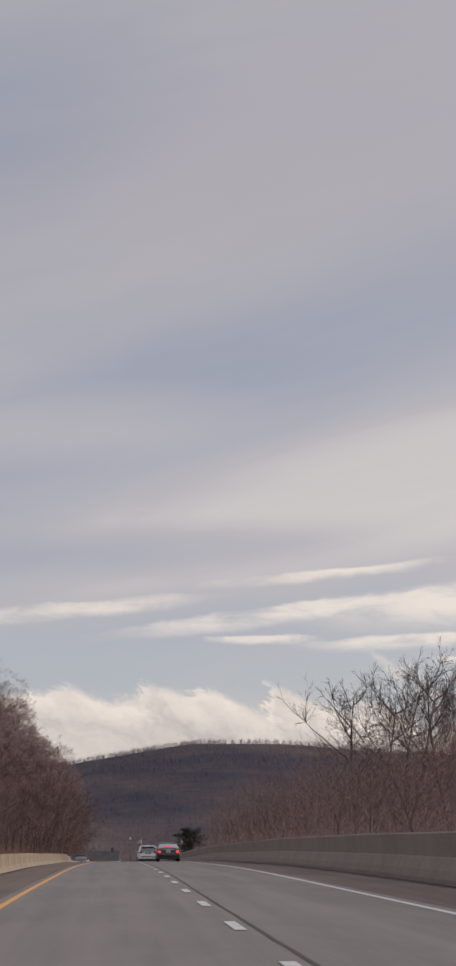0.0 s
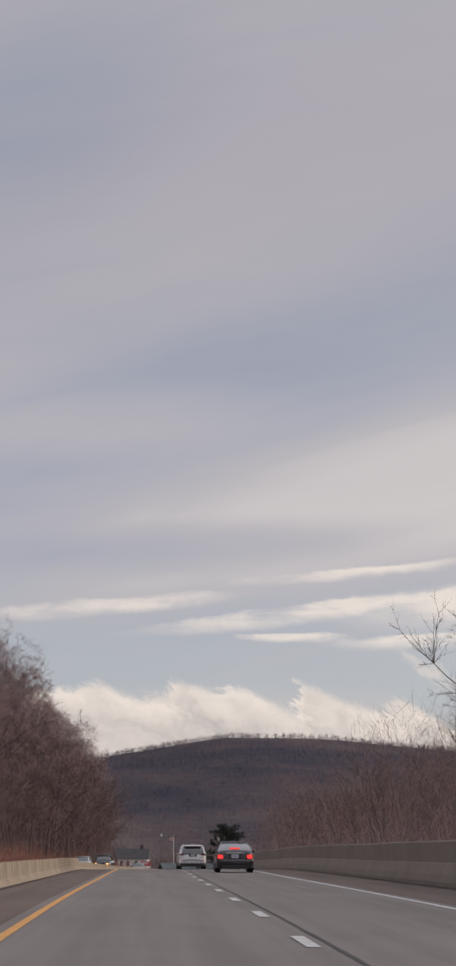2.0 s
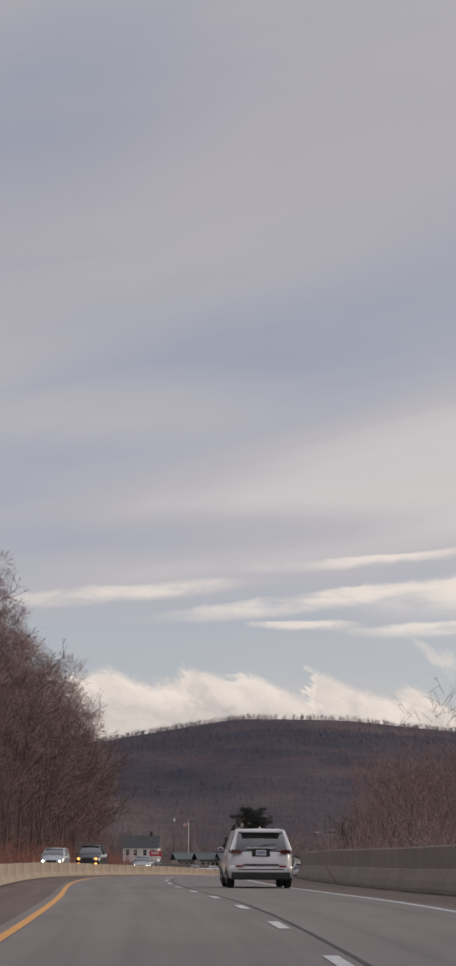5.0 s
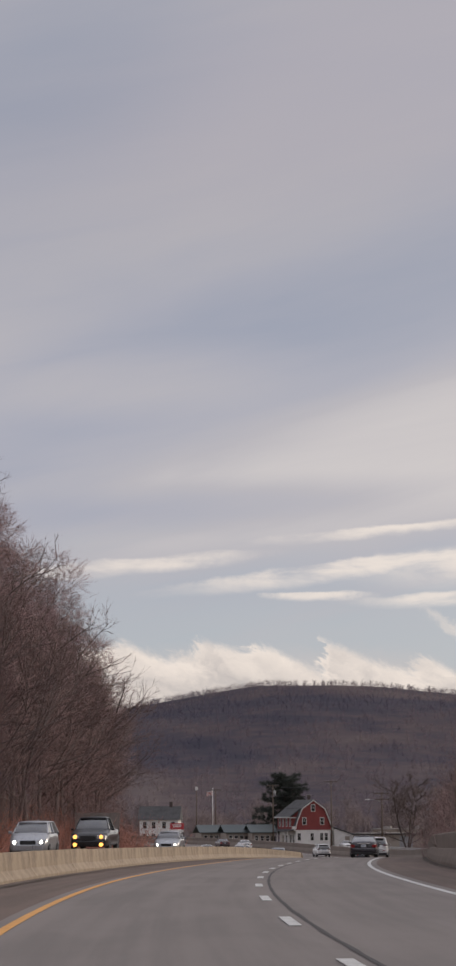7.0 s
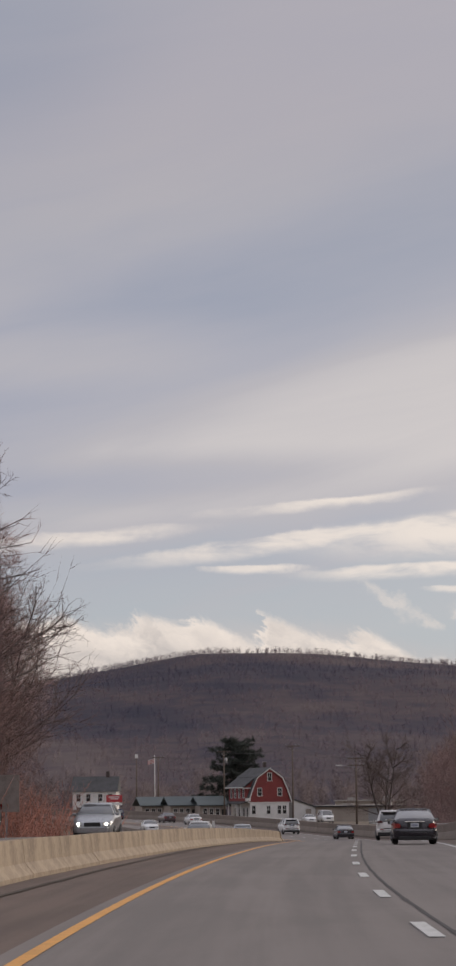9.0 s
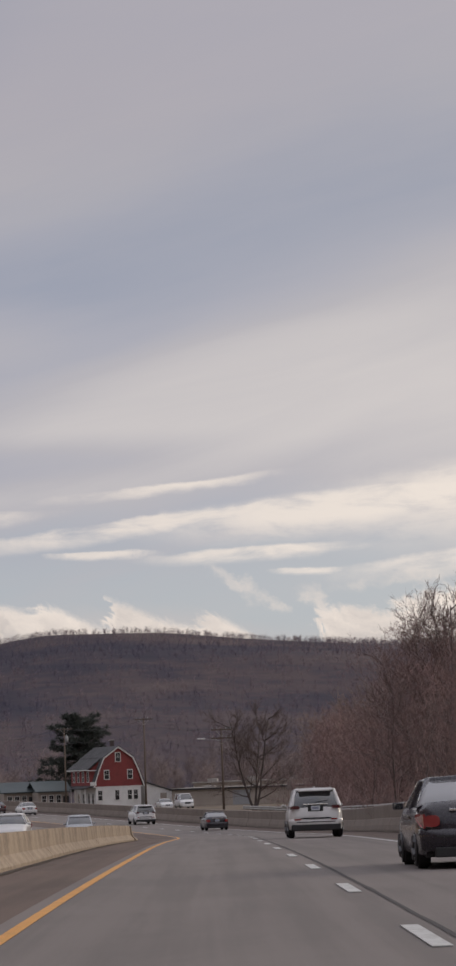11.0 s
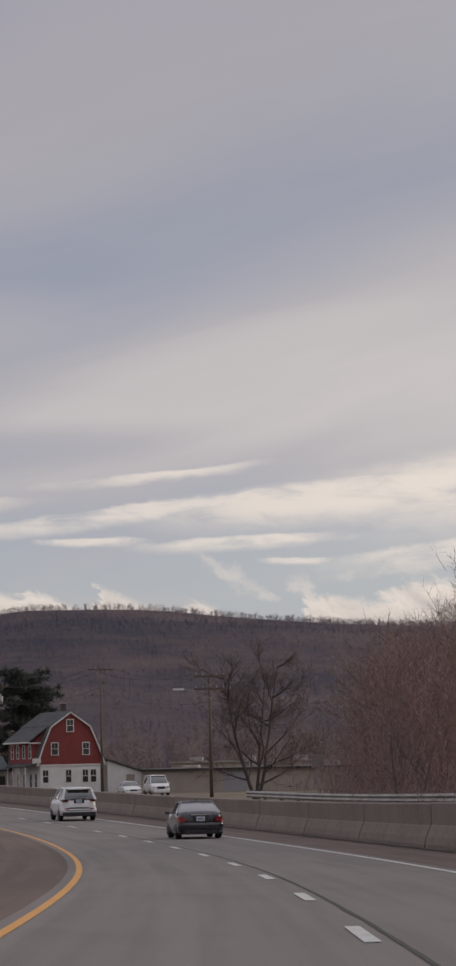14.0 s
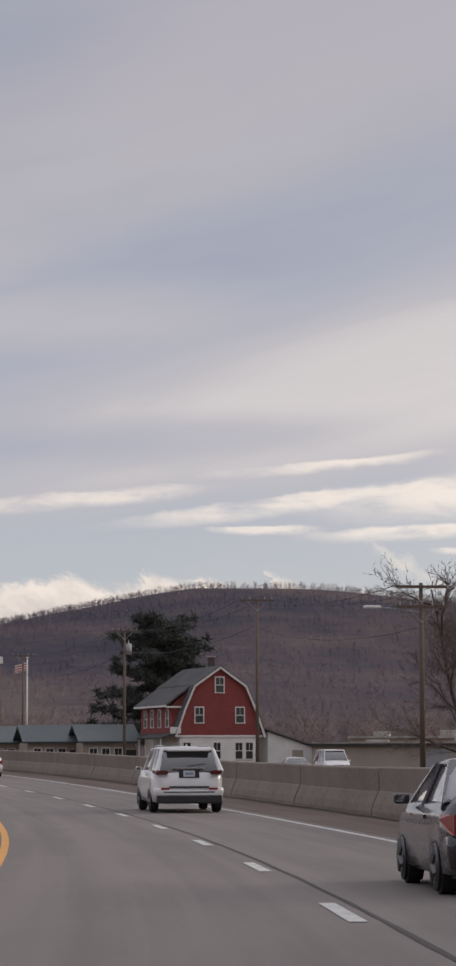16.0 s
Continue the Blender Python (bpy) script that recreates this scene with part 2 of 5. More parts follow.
# ---- materials ----
def material(name, base, rough=0.7, metal=0.0, vary=0.25, scale=3.0, fine=40.0, bump=0.1, tint=None, per=None, spec=0.5, stretch=(1, 1, 1), clear=0.0, swing=0.5):
    """A surface with large stains and fine grain. per: 'object' or 'island' adds a shift of its own to each piece."""
    m = bpy.data.materials.new(name)
    m.use_nodes = True
    n = Nodes(m.node_tree)
    co = n.add("ShaderNodeTexCoord").outputs["Object"]
    co = n.add("ShaderNodeMapping", {"Vector": co, "Scale": stretch}).outputs[0]
    big, small = n.noise(co, scale, 5.0, 0.6, 0.3), n.noise(co, fine, 3.0, 0.6)
    tint = tint or tuple(c * 0.55 for c in base)
    fac = n.math("MULTIPLY_ADD", n.math("SUBTRACT", small, 0.5), 0.7, big)
    col = n.mix(n.math("MULTIPLY", n.step(fac, 0.35, 0.75), min(1.0, vary * 2.2)), (*base, 1), (*tint, 1))
    if per:
        rnd = n.add("ShaderNodeObjectInfo").outputs["Random"] if per == "object" else n.add("ShaderNodeNewGeometry").outputs["Random Per Island"]
        hsv = n.add("ShaderNodeHueSaturation", {"Value": n.math("MULTIPLY_ADD", rnd, swing, 1.0 - swing / 2), "Color": col})
        col = hsv.outputs[0]
    b = n.add("ShaderNodeBsdfPrincipled", {"Base Color": col, "Metallic": metal, "Specular IOR Level": spec, "Coat Weight": clear, "Coat Roughness": 0.06,
                                            "Roughness": n.math("MULTIPLY_ADD", n.math("SUBTRACT", small, 0.5), 0.25, rough, clamp=True)})
    if bump:
        bn = n.add("ShaderNodeBump", {"Strength": bump, "Distance": 0.02, "Height": small})
        n.set(b.inputs["Normal"], bn.outputs[0])
    n.add("ShaderNodeOutputMaterial", {"Surface": b.outputs[0]})
    return m


def glow(name, colour, strength):
    m = bpy.data.materials.new(name)
    m.use_nodes = True
    n = Nodes(m.node_tree)
    b = n.add("ShaderNodeBsdfPrincipled", {"Base Color": (*colour, 1), "Roughness": 0.2, "Emission Color": (*colour, 1), "Emission Strength": strength})
    n.add("ShaderNodeOutputMaterial", {"Surface": b.outputs[0]})
    return m


def asphalt(name, base, tint, warm):
    """Worn asphalt: coarse patches, streaks along the lane, pale aggregate."""
    m = bpy.data.materials.new(name)
    m.use_nodes = True
    n = Nodes(m.node_tree)
    uv = n.add("ShaderNodeUVMap").outputs[0]
    sep = n.add("ShaderNodeSeparateXYZ", {0: uv})
    off, s = sep.outputs[0], sep.outputs[1]
    streak = n.noise(n.combine(n.math("MULTIPLY", off, 2.2), n.math("MULTIPLY", s, 0.035)), 1.0, 4.0, 0.55, 0.2)
    patch = n.noise(n.combine(n.math("MULTIPLY", off, 0.5), n.math("MULTIPLY", s, 0.12), 4.0), 1.0, 5.0, 0.6, 0.5)
    grit = n.noise(n.combine(off, s), 45.0, 2.0, 0.7)
    wheel = n.math("MULTIPLY", n.math("ADD", n.math("COSINE", n.math("MULTIPLY", n.math("SUBTRACT", off, YELLOW_OFF + LANE * 0.25), 4 * math.pi / LANE)), 1.0), 0.5)
    fac = n.math("MULTIPLY_ADD", n.math("SUBTRACT", grit, 0.5), 0.5, n.math("MULTIPLY_ADD", n.math("SUBTRACT", patch, 0.5), 0.8, streak))
    col = n.mix(n.step(fac, 0.3, 0.72), (*base, 1), (*tint, 1))
    col = n.mix(n.math("MULTIPLY", wheel, 0.16), col, (*warm, 1))
    b = n.add("ShaderNodeBsdfPrincipled", {"Base Color": col, "Roughness": 0.82, "Specular IOR Level": 0.35})
    bn = n.add("ShaderNodeBump", {"Strength": 0.25, "Distance": 0.01, "Height": grit})
    n.set(b.inputs["Normal"], bn.outputs[0])
    n.add("ShaderNodeOutputMaterial", {"Surface": b.outputs[0]})
    return m


def glass(name, colour=(0.03, 0.035, 0.04), rough=0.04, ior=1.8):
    m = bpy.data.materials.new(name)
    m.use_nodes = True
    n = Nodes(m.node_tree)
    b = n.add("ShaderNodeBsdfPrincipled", {"Base Color": (*colour, 1), "Roughness": rough, "IOR": ior, "Specular IOR Level": 0.8, "Coat Weight": 0.6, "Coat Roughness": 0.02})
    n.add("ShaderNodeOutputMaterial", {"Surface": b.outputs[0]})
    return m


M = {}
M["asphalt"] = asphalt("asphalt", (0.232, 0.203, 0.188), (0.182, 0.161, 0.150), (0.15, 0.133, 0.125))
M["shoulder"] = asphalt("shoulder_asphalt", (0.165, 0.12, 0.098), (0.112, 0.082, 0.068), (0.135, 0.1, 0.082))
M["white_paint"] = material("white_road_paint", (0.62, 0.62, 0.6), 0.7, vary=0.3, scale=2.0, fine=30, tint=(0.38, 0.37, 0.35))
M["yellow_paint"] = material("yellow_road_paint", (0.74, 0.36, 0.085), 0.7, vary=0.3, scale=2.0, fine=30, tint=(0.52, 0.27, 0.08))
M["tar"] = material("tar_seam", (0.05, 0.044, 0.042), 0.75, vary=0.2)
M["barrier"] = material("pale_cast_concrete", (0.41, 0.322, 0.23), 0.85, vary=0.55, scale=1.1, fine=14, bump=0.4, tint=(0.235, 0.182, 0.135), per="object", swing=0.08)
M["wall"] = material("weathered_brown_concrete", (0.25, 0.205, 0.172), 0.9, vary=0.4, scale=0.35, fine=8, bump=0.3, tint=(0.175, 0.14, 0.118), per="object", swing=0.06)
def hill_wood(name, dim):
    """Bare winter woods on a far slope: brown, plum and tan stands in long drifts, with distance haze put in as blue.
    """
    m = bpy.data.materials.new(name)
    m.use_nodes = True
    n = Nodes(m.node_tree)
    co = n.add("ShaderNodeTexCoord").outputs["Object"]
    long = n.add("ShaderNodeMapping", {"Vector": co, "Scale": (0.006, 0.004, 0.03)}).outputs[0]
    stands = n.noise(long, 1.0, 5.0, 0.62, 0.8)
    patches = n.noise(co, 0.025, 4.0, 0.6, 0.4)
    crowns = n.noise(co, 0.11, 4.0, 0.65)
    tone = n.math("MULTIPLY_ADD", n.math("SUBTRACT", patches, 0.5), 0.55, n.math("MULTIPLY_ADD", n.math("SUBTRACT", crowns, 0.5), 0.42, stands))
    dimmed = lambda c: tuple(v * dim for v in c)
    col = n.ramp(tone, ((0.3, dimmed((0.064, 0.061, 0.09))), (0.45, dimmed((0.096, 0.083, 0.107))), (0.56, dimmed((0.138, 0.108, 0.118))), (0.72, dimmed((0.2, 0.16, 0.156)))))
    rnd = n.add("ShaderNodeNewGeometry").outputs["Random Per Island"]
    hsv = n.add("ShaderNodeHueSaturation", {"Value": n.math("MULTIPLY_ADD", rnd, 0.1, 0.95), "Color": col})
    b = n.add("ShaderNodeBsdfPrincipled", {"Base Color": hsv.outputs[0], "Roughness": 0.95, "Specular IOR Level": 0.1})
    n.add("ShaderNodeOutputMaterial", {"Surface": b.outputs[0]})
    return m


# floor scaled down, twigs up: colour offsets the unequal light each catches
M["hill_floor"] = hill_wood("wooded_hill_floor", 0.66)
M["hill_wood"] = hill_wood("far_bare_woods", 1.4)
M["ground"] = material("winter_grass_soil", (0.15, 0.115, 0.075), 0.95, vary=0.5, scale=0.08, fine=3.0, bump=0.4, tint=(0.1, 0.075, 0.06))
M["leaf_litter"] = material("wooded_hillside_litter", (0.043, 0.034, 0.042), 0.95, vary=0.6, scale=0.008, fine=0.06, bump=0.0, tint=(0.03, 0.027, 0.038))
M["litter"] = material("road_dirt", (0.09, 0.07, 0.055), 0.95, vary=0.5, scale=2.0, fine=12)
M["dark_bark"] = material("dark_rough_bark", (0.11, 0.088, 0.08), 0.9, vary=0.4, scale=2.0, fine=14, bump=0.3)
M["bark"] = material("grey_brown_bark", (0.165, 0.128, 0.12), 0.9, vary=0.4, scale=2.0, fine=14, bump=0.3, per="object")
M["twig"] = material("bare_brown_twigs", (0.26, 0.178, 0.165), 0.9, vary=0.4, scale=0.3, fine=3.0, bump=0.0, per="object")
M["twig_dark"] = material("dark_brown_twigs", (0.2, 0.152, 0.138), 0.9, vary=0.4, scale=0.3, fine=3.0, bump=0.0)
M["twig_pale"] = material("pale_tan_twigs", (0.32, 0.24, 0.2), 0.9, vary=0.3, scale=0.3, fine=3.0, bump=0.0, per="object")
M["brush"] = material("russet_brush_stems", (0.42, 0.17, 0.12), 0.9, vary=0.6, scale=0.1, fine=2.0, bump=0.0, tint=(0.22, 0.12, 0.1), per="island")
M["russet_fuzz"] = material("reddish_brown_twigs", (0.24, 0.145, 0.132), 0.95, vary=0.6, scale=0.06, fine=0.8, bump=0.0, tint=(0.155, 0.108, 0.103), per="island", swing=0.4)
M["mid_wood"] = material("mid_bare_trees", (0.22, 0.165, 0.155), 0.95, vary=0.5, scale=0.03, fine=0.2, bump=0.0, tint=(0.15, 0.12, 0.12), per="island", swing=0.3)
M["needles"] = material("dark_pine_needles", (0.06, 0.068, 0.056), 0.85, vary=0.5, scale=0.6, fine=5.0, bump=0.0, tint=(0.035, 0.042, 0.037), per="island")
M["white_siding"] = material("white_clapboard", (0.82, 0.8, 0.78), 0.7, vary=0.15, scale=0.6, fine=8)
M["red_siding"] = material("barn_red_shingle", (0.28, 0.06, 0.056), 0.8, vary=0.35, scale=0.7, fine=9, tint=(0.2, 0.047, 0.045))
M["shingle"] = material("grey_roof_shingle", (0.1, 0.098, 0.1), 0.9, vary=0.4, scale=1.0, fine=10, bump=0.4)
M["trim"] = material("white_trim_paint", (0.75, 0.73, 0.7), 0.6, vary=0.1)
M["green_roof"] = material("grey_green_metal_roof", (0.095, 0.115, 0.118), 0.6, vary=0.3, scale=0.4, fine=6, tint=(0.07, 0.088, 0.09))
M["tan_wall"] = material("tan_painted_block", (0.42, 0.36, 0.31), 0.85, vary=0.25, scale=0.4, fine=8, tint=(0.31, 0.262, 0.226))
M["flat_roof"] = material("pale_flat_roofing", (0.45, 0.42, 0.39), 0.85, vary=0.4, scale=0.3, fine=4, tint=(0.22, 0.2, 0.19))
M["brick"] = material("dull_brick_chimney", (0.1, 0.075, 0.07), 0.9, vary=0.3, scale=3, fine=20)
M["dark_panel"] = material("dark_recess", (0.03, 0.028, 0.028), 0.6, vary=0.2)
M["window"] = glass("window_glass", (0.03, 0.028, 0.03), 0.25, 1.25)
# pale grey base stands in for sky mirrored in the dark sedans' windows
M["sky_pale_glass"] = glass("grey_rear_glass", (0.27, 0.27, 0.275), 0.08)
M["car_glass"] = glass("tinted_car_glass", (0.028, 0.03, 0.034), 0.03)
M["pole_wood"] = material("grey_creosoted_wood", (0.16, 0.12, 0.095), 0.9, vary=0.3, scale=1.5, fine=12, stretch=(6, 6, 0.5))
M["steel"] = material("galvanised_steel", (0.42, 0.4, 0.38), 0.5, 0.7, vary=0.25, scale=1.0, fine=10)
M["grey_metal"] = material("grey_painted_metal", (0.35, 0.35, 0.36), 0.5, 0.2, vary=0.15)
M["white_metal"] = material("white_pole_paint", (0.75, 0.74, 0.72), 0.4, vary=0.1)
M["wire"] = material("black_cable", (0.03, 0.03, 0.032), 0.6, vary=0.1)
M["cloth_red"] = material("red_flag_cloth", (0.45, 0.09, 0.08), 0.8, vary=0.1)
M["cloth_white"] = material("white_flag_cloth", (0.7, 0.66, 0.64), 0.8, vary=0.1)
M["sign_red"] = material("red_sign_face", (0.5, 0.05, 0.06), 0.5, vary=0.1)
M["sign_white"] = material("white_sign_face", (0.8, 0.78, 0.76), 0.5, vary=0.1)
M["sign_back"] = material("weathered_sign_back", (0.3, 0.26, 0.24), 0.7, vary=0.3)
M["tyre"] = material("black_tyre_rubber", (0.022, 0.021, 0.021), 0.85, vary=0.2)
M["rim"] = material("alloy_rim", (0.14, 0.14, 0.145), 0.4, 0.6, vary=0.1)
M["black_plastic"] = material("black_bumper_plastic", (0.028, 0.028, 0.03), 0.55, vary=0.2)
M["chrome"] = material("chrome_trim", (0.75, 0.75, 0.76), 0.12, 1.0, vary=0.05, bump=0)
M["tail_red"] = material("red_tail_lens", (0.3, 0.02, 0.022), 0.15, vary=0.1, bump=0, clear=0.8)
M["tail_lit"] = glow("lit_brake_lens", (1.0, 0.05, 0.04), 1.0)
M["tail_smoked"] = material("smoked_red_lens", (0.1, 0.012, 0.014), 0.15, vary=0.1, bump=0, clear=0.8)
M["fuzz"] = material("fine_winter_twigs", (0.315, 0.208, 0.203), 0.95, vary=0.6, scale=0.12, fine=0.8, bump=0.0, tint=(0.165, 0.12, 0.118), per="island", swing=0.4)
M["head_lens"] = material("clear_headlamp_lens", (0.6, 0.6, 0.62), 0.1, vary=0.05, bump=0, clear=1.0)
M["head_lit"] = glow("lit_headlamp", (1.0, 0.93, 0.78), 9.0)
M["amber_lit"] = glow("lit_amber_headlamp", (1.0, 0.42, 0.09), 2.4)
M["plate"] = material("pale_blue_plate", (0.6, 0.63, 0.68), 0.4, vary=0.05)
M["ink"] = material("dark_plate_ink", (0.27, 0.3, 0.4), 0.5, vary=0.05)


def paint(name, base, rough=0.3, metal=0.3):
    return material(name, base, rough, metal, vary=0.12, scale=1.2, fine=25, bump=0.0, tint=tuple(c * 0.75 for c in base), clear=0.7)


PAINT_DARK = paint("dark_plum_car_paint", (0.021, 0.016, 0.025), 0.28, 0.0)
PAINT_WHITE = paint("white_car_paint", (0.78, 0.77, 0.76), 0.35, 0.0)
PAINT_SILVER = paint("silver_car_paint", (0.42, 0.43, 0.45), 0.3, 0.6)
PAINT_BLACK = paint("black_truck_paint", (0.015, 0.015, 0.017))
PAINT_MAROON = paint("dark_maroon_car_paint", (0.07, 0.03, 0.032))
PAINT_NAVY = paint("navy_blue_car_paint", (0.02, 0.03, 0.075))


# ---- mesh helpers ----
def link(name, data, mat=None, parent=None, label="", smooth=False):
    if mat is not None:
        data.materials.append(mat)
    if smooth:
        data.polygons.foreach_set("use_smooth", [True] * len(data.polygons))
    ob = new(name, data)
    if parent is not None:
        ob.parent = parent
    if label:
        tagged(ob, label)
    return ob


def part(name, bm, mat, parent=None, label="", smooth=False):
    data = bpy.data.meshes.new(name)
    bm.to_mesh(data)
    bm.free()
    return link(name, data, mat, parent, label, smooth)


def from_lists(name, verts, faces, mat, parent=None, label="", smooth=False):
    data = bpy.data.meshes.new(name)
    data.from_pydata(verts, [], faces)
    data.update()
    return link(name, data, mat, parent, label, smooth)


def thing(name, m=None, label="", category="", group="", kind=""):
    ob = new(name)
    ob.empty_display_size = 0.3
    if m is not None:
        ob.matrix_world = m
    return tagged(ob, label, category, group, kind)


def box(bm, x0, x1, y0, y1, z0, z1, bevel=0.0):
    r = bmesh.ops.create_cube(bm, size=1.0)
    vs = r["verts"]
    for v in vs:
        v.co = Vector((x0 + (v.co.x + 0.5) * (x1 - x0), y0 + (v.co.y + 0.5) * (y1 - y0), z0 + (v.co.z + 0.5) * (z1 - z0)))
    if bevel:
        es = list({e for v in vs for e in v.link_edges})
        bmesh.ops.bevel(bm, geom=es, offset=bevel, segments=2, affect="EDGES", profile=0.5)
    return vs


def a_box(*args, bevel=0.0):
    bm = bmesh.new()
    box(bm, *args, bevel=bevel)
    return bm


def prism(points, y0, y1):
    """A solid from an outline in x, z, drawn out along y."""
    bm = bmesh.new()
    a = [bm.verts.new((x, y0, z)) for x, z in points]
    b = [bm.verts.new((x, y1, z)) for x, z in points]
    bm.faces.new(a)
    bm.faces.new(list(reversed(b)))
    for i in range(len(points)):
        j = (i + 1) % len(points)
        bm.faces.new((a[j], a[i], b[i], b[j]))
    bmesh.ops.recalc_face_normals(bm, faces=bm.faces)
    return bm


def tube(bm, p, q, r0, r1, sides=8):
    d = (Vector(q) - Vector(p))
    m = Matrix.Translation((Vector(p) + Vector(q)) / 2) @ d.to_track_quat("Z", "Y").to_matrix().to_4x4()
    bmesh.ops.create_cone(bm, cap_ends=True, segments=sides, radius1=r0, radius2=r1, depth=d.length, matrix=m)


def a_tube(p, q, r0, r1, sides=8):
    bm = bmesh.new()
    tube(bm, p, q, r0, r1, sides)
    return bm


def strip(name, off0, off1, s0, s1, up, mat, parent=None, label="", step=4.0, thick=0.0, cols=1):
    """A band of the road between two offsets, with offset and run as its map."""
    ss = np.arange(s0, s1 + 0.01, step)
    offs = [off0 + (off1 - off0) * i / cols for i in range(cols + 1)]
    verts, faces, n = [], [], cols + 1
    rise = up if callable(up) else (lambda s: up)
    for s in ss:
        for o in offs:
            verts.append(tuple(on_road(s, o, rise(s))))
    for i in range(len(ss) - 1):
        for k in range(cols):
            faces.append((i * n + k, i * n + k + 1, (i + 1) * n + k + 1, (i + 1) * n + k))
    if thick:
        base = len(verts)
        for s in ss:
            for o in (off0, off1):
                verts.append(tuple(on_road(s, o, rise(s) - thick)))
        for i in range(len(ss) - 1):
            b = base + 2 * i
            faces.append((i * n, (i + 1) * n, b + 2, b))
            faces.append((i * n + cols, b + 1, b + 3, (i + 1) * n + cols))
    data = bpy.data.meshes.new(name)
    data.from_pydata(verts, [], faces)
    layer = data.uv_layers.new(name="run")
    inv = []
    for s in ss:
        inv += [(o, s) for o in offs]
    if thick:
        for s in ss:
            inv += [(off0, s), (off1, s)]
    for lp in data.loops:
        layer.data[lp.index].uv = inv[lp.vertex_index]
    data.update()
    return link(name, data, mat, parent, label)


# ---- ground: one sheet with the valley road bed, the wooded bank and the far ridge ----
RIDGE_X = (-2400, -800, -300, -130, -55, -10, 75, 200, 400, 800, 2400)
RIDGE_H = (20, 40, 58, 76, 86, 95, 106, 102, 94, 84, 50)
RIDGE_Y = 2240.0


def ease(v, lo, hi):
    t = np.clip((v - lo) / (hi - lo), 0, 1)
    return t * t * (3 - 2 * t)


def road_at(y):
    return float(np.interp(y, RY, RX)), float(np.interp(y, RY, RZ))


def ground_z(x, y):
    xr, zr = road_at(y)
    off = x - xr
    base = zr - 0.12
    if y > 520:
        base = base + (-2.25 - base) * float(ease(y, 520, 580))
    bank = float(ease(-off, 13.0, 34.0)) * 7.0 + max(0.0, -off - 34.0) * 0.12
    bank *= 1.0 - float(ease(y, 455, 530))
    right = float(ease(off, 9.0, 30.0)) * 2.0 * (1.0 - float(ease(y, 400, 520)))
    hill = float(np.interp(x, RIDGE_X, RIDGE_H)) * float(ease(y, 860, RIDGE_Y)) * (1.0 - 0.6 * float(ease(y, RIDGE_Y, 3400)))
    if y > 850:
        hill += 9.0 * float(ease(y, 900, 1300)) * (1 - float(ease(y, 1900, RIDGE_Y))) * noise.noise(Vector((x * 0.004, y * 0.004, 3.0)))
        hill += 2.5 * float(ease(y, 1500, 2000)) * noise.noise(Vector((x * 0.012, y * 0.004, 7.0)))
    return base + min(bank, 30.0) + right + hill


def build_ground():
    xs = [-2400, -1600, -1000, -700, -500, -380, -300, -240] + list(range(-200, -60, 14)) + list(range(-60, 72, 3)) + list(range(72, 200, 14)) + \
         [220, 260, 300, 350, 400, 460, 520, 600, 700, 850, 1000, 1300, 1700, 2400]
    ys = [-400, -200, -120] + list(range(-80, 880, 10)) + list(range(880, 2300, 30)) + [2350, 2450, 2600, 2900, 3400, 4500]
    verts = [(x, y, ground_z(x, y)) for y in ys for x in xs]
    n = len(xs)
    faces = [(j * n + i, j * n + i + 1, (j + 1) * n + i + 1, (j + 1) * n + i) for j in range(len(ys) - 1) for i in range(n - 1)]
    ob = from_lists("ground", verts, faces, M["ground"], smooth=True)
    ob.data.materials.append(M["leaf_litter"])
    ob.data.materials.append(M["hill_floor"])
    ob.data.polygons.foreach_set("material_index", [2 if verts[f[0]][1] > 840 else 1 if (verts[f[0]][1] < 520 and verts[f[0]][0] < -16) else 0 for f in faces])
    return tagged(ob, "brown winter grass and soil valley floor rising to a ridge", "ground", kind="structure")


build_ground()

# ---- road ----
S0, S1 = -40.0, 860.0
road = strip("road", YELLOW_OFF - 0.25, WHITE_OFF + 0.3, S0, S1, 0.0, M["asphalt"], cols=6, thick=0.15)
tagged(road, "worn grey two-lane asphalt carriageway with painted lines", "road", kind="structure")
left_shoulder = strip("road", LEFT_BARRIER - 0.85, YELLOW_OFF - 0.25, S0, S1, -0.004, M["shoulder"], cols=2, thick=0.15)
tagged(left_shoulder, "rusty brown asphalt shoulder beside the median", "road", kind="structure")
right_shoulder = strip("road", WHITE_OFF + 0.3, RIGHT_WALL + 0.3, S0, S1, -0.004, M["shoulder"], cols=2, thick=0.15)
tagged(right_shoulder, "narrow brown asphalt shoulder below the concrete wall", "road", kind="structure")


def far_up(s):
    """The far carriageway lies higher than the near one until the median opens."""
    return 0.38 * (1.0 - float(ease(s, 425, 480))) - 0.004


far_road = strip("road", -12.6, LEFT_BARRIER - 0.9, S0, S1, far_up, M["asphalt"], cols=4, thick=0.5)
tagged(far_road, "grey asphalt carriageway for oncoming traffic", "road", kind="structure")
strip("yellow_line", YELLOW_OFF - 0.065, YELLOW_OFF + 0.065, S0, S1, 0.006, M["yellow_paint"], road, "faded yellow edge line")
strip("white_line", WHITE_OFF - 0.07, WHITE_OFF + 0.07, S0, S1, 0.006, M["white_paint"], road, "white edge line")
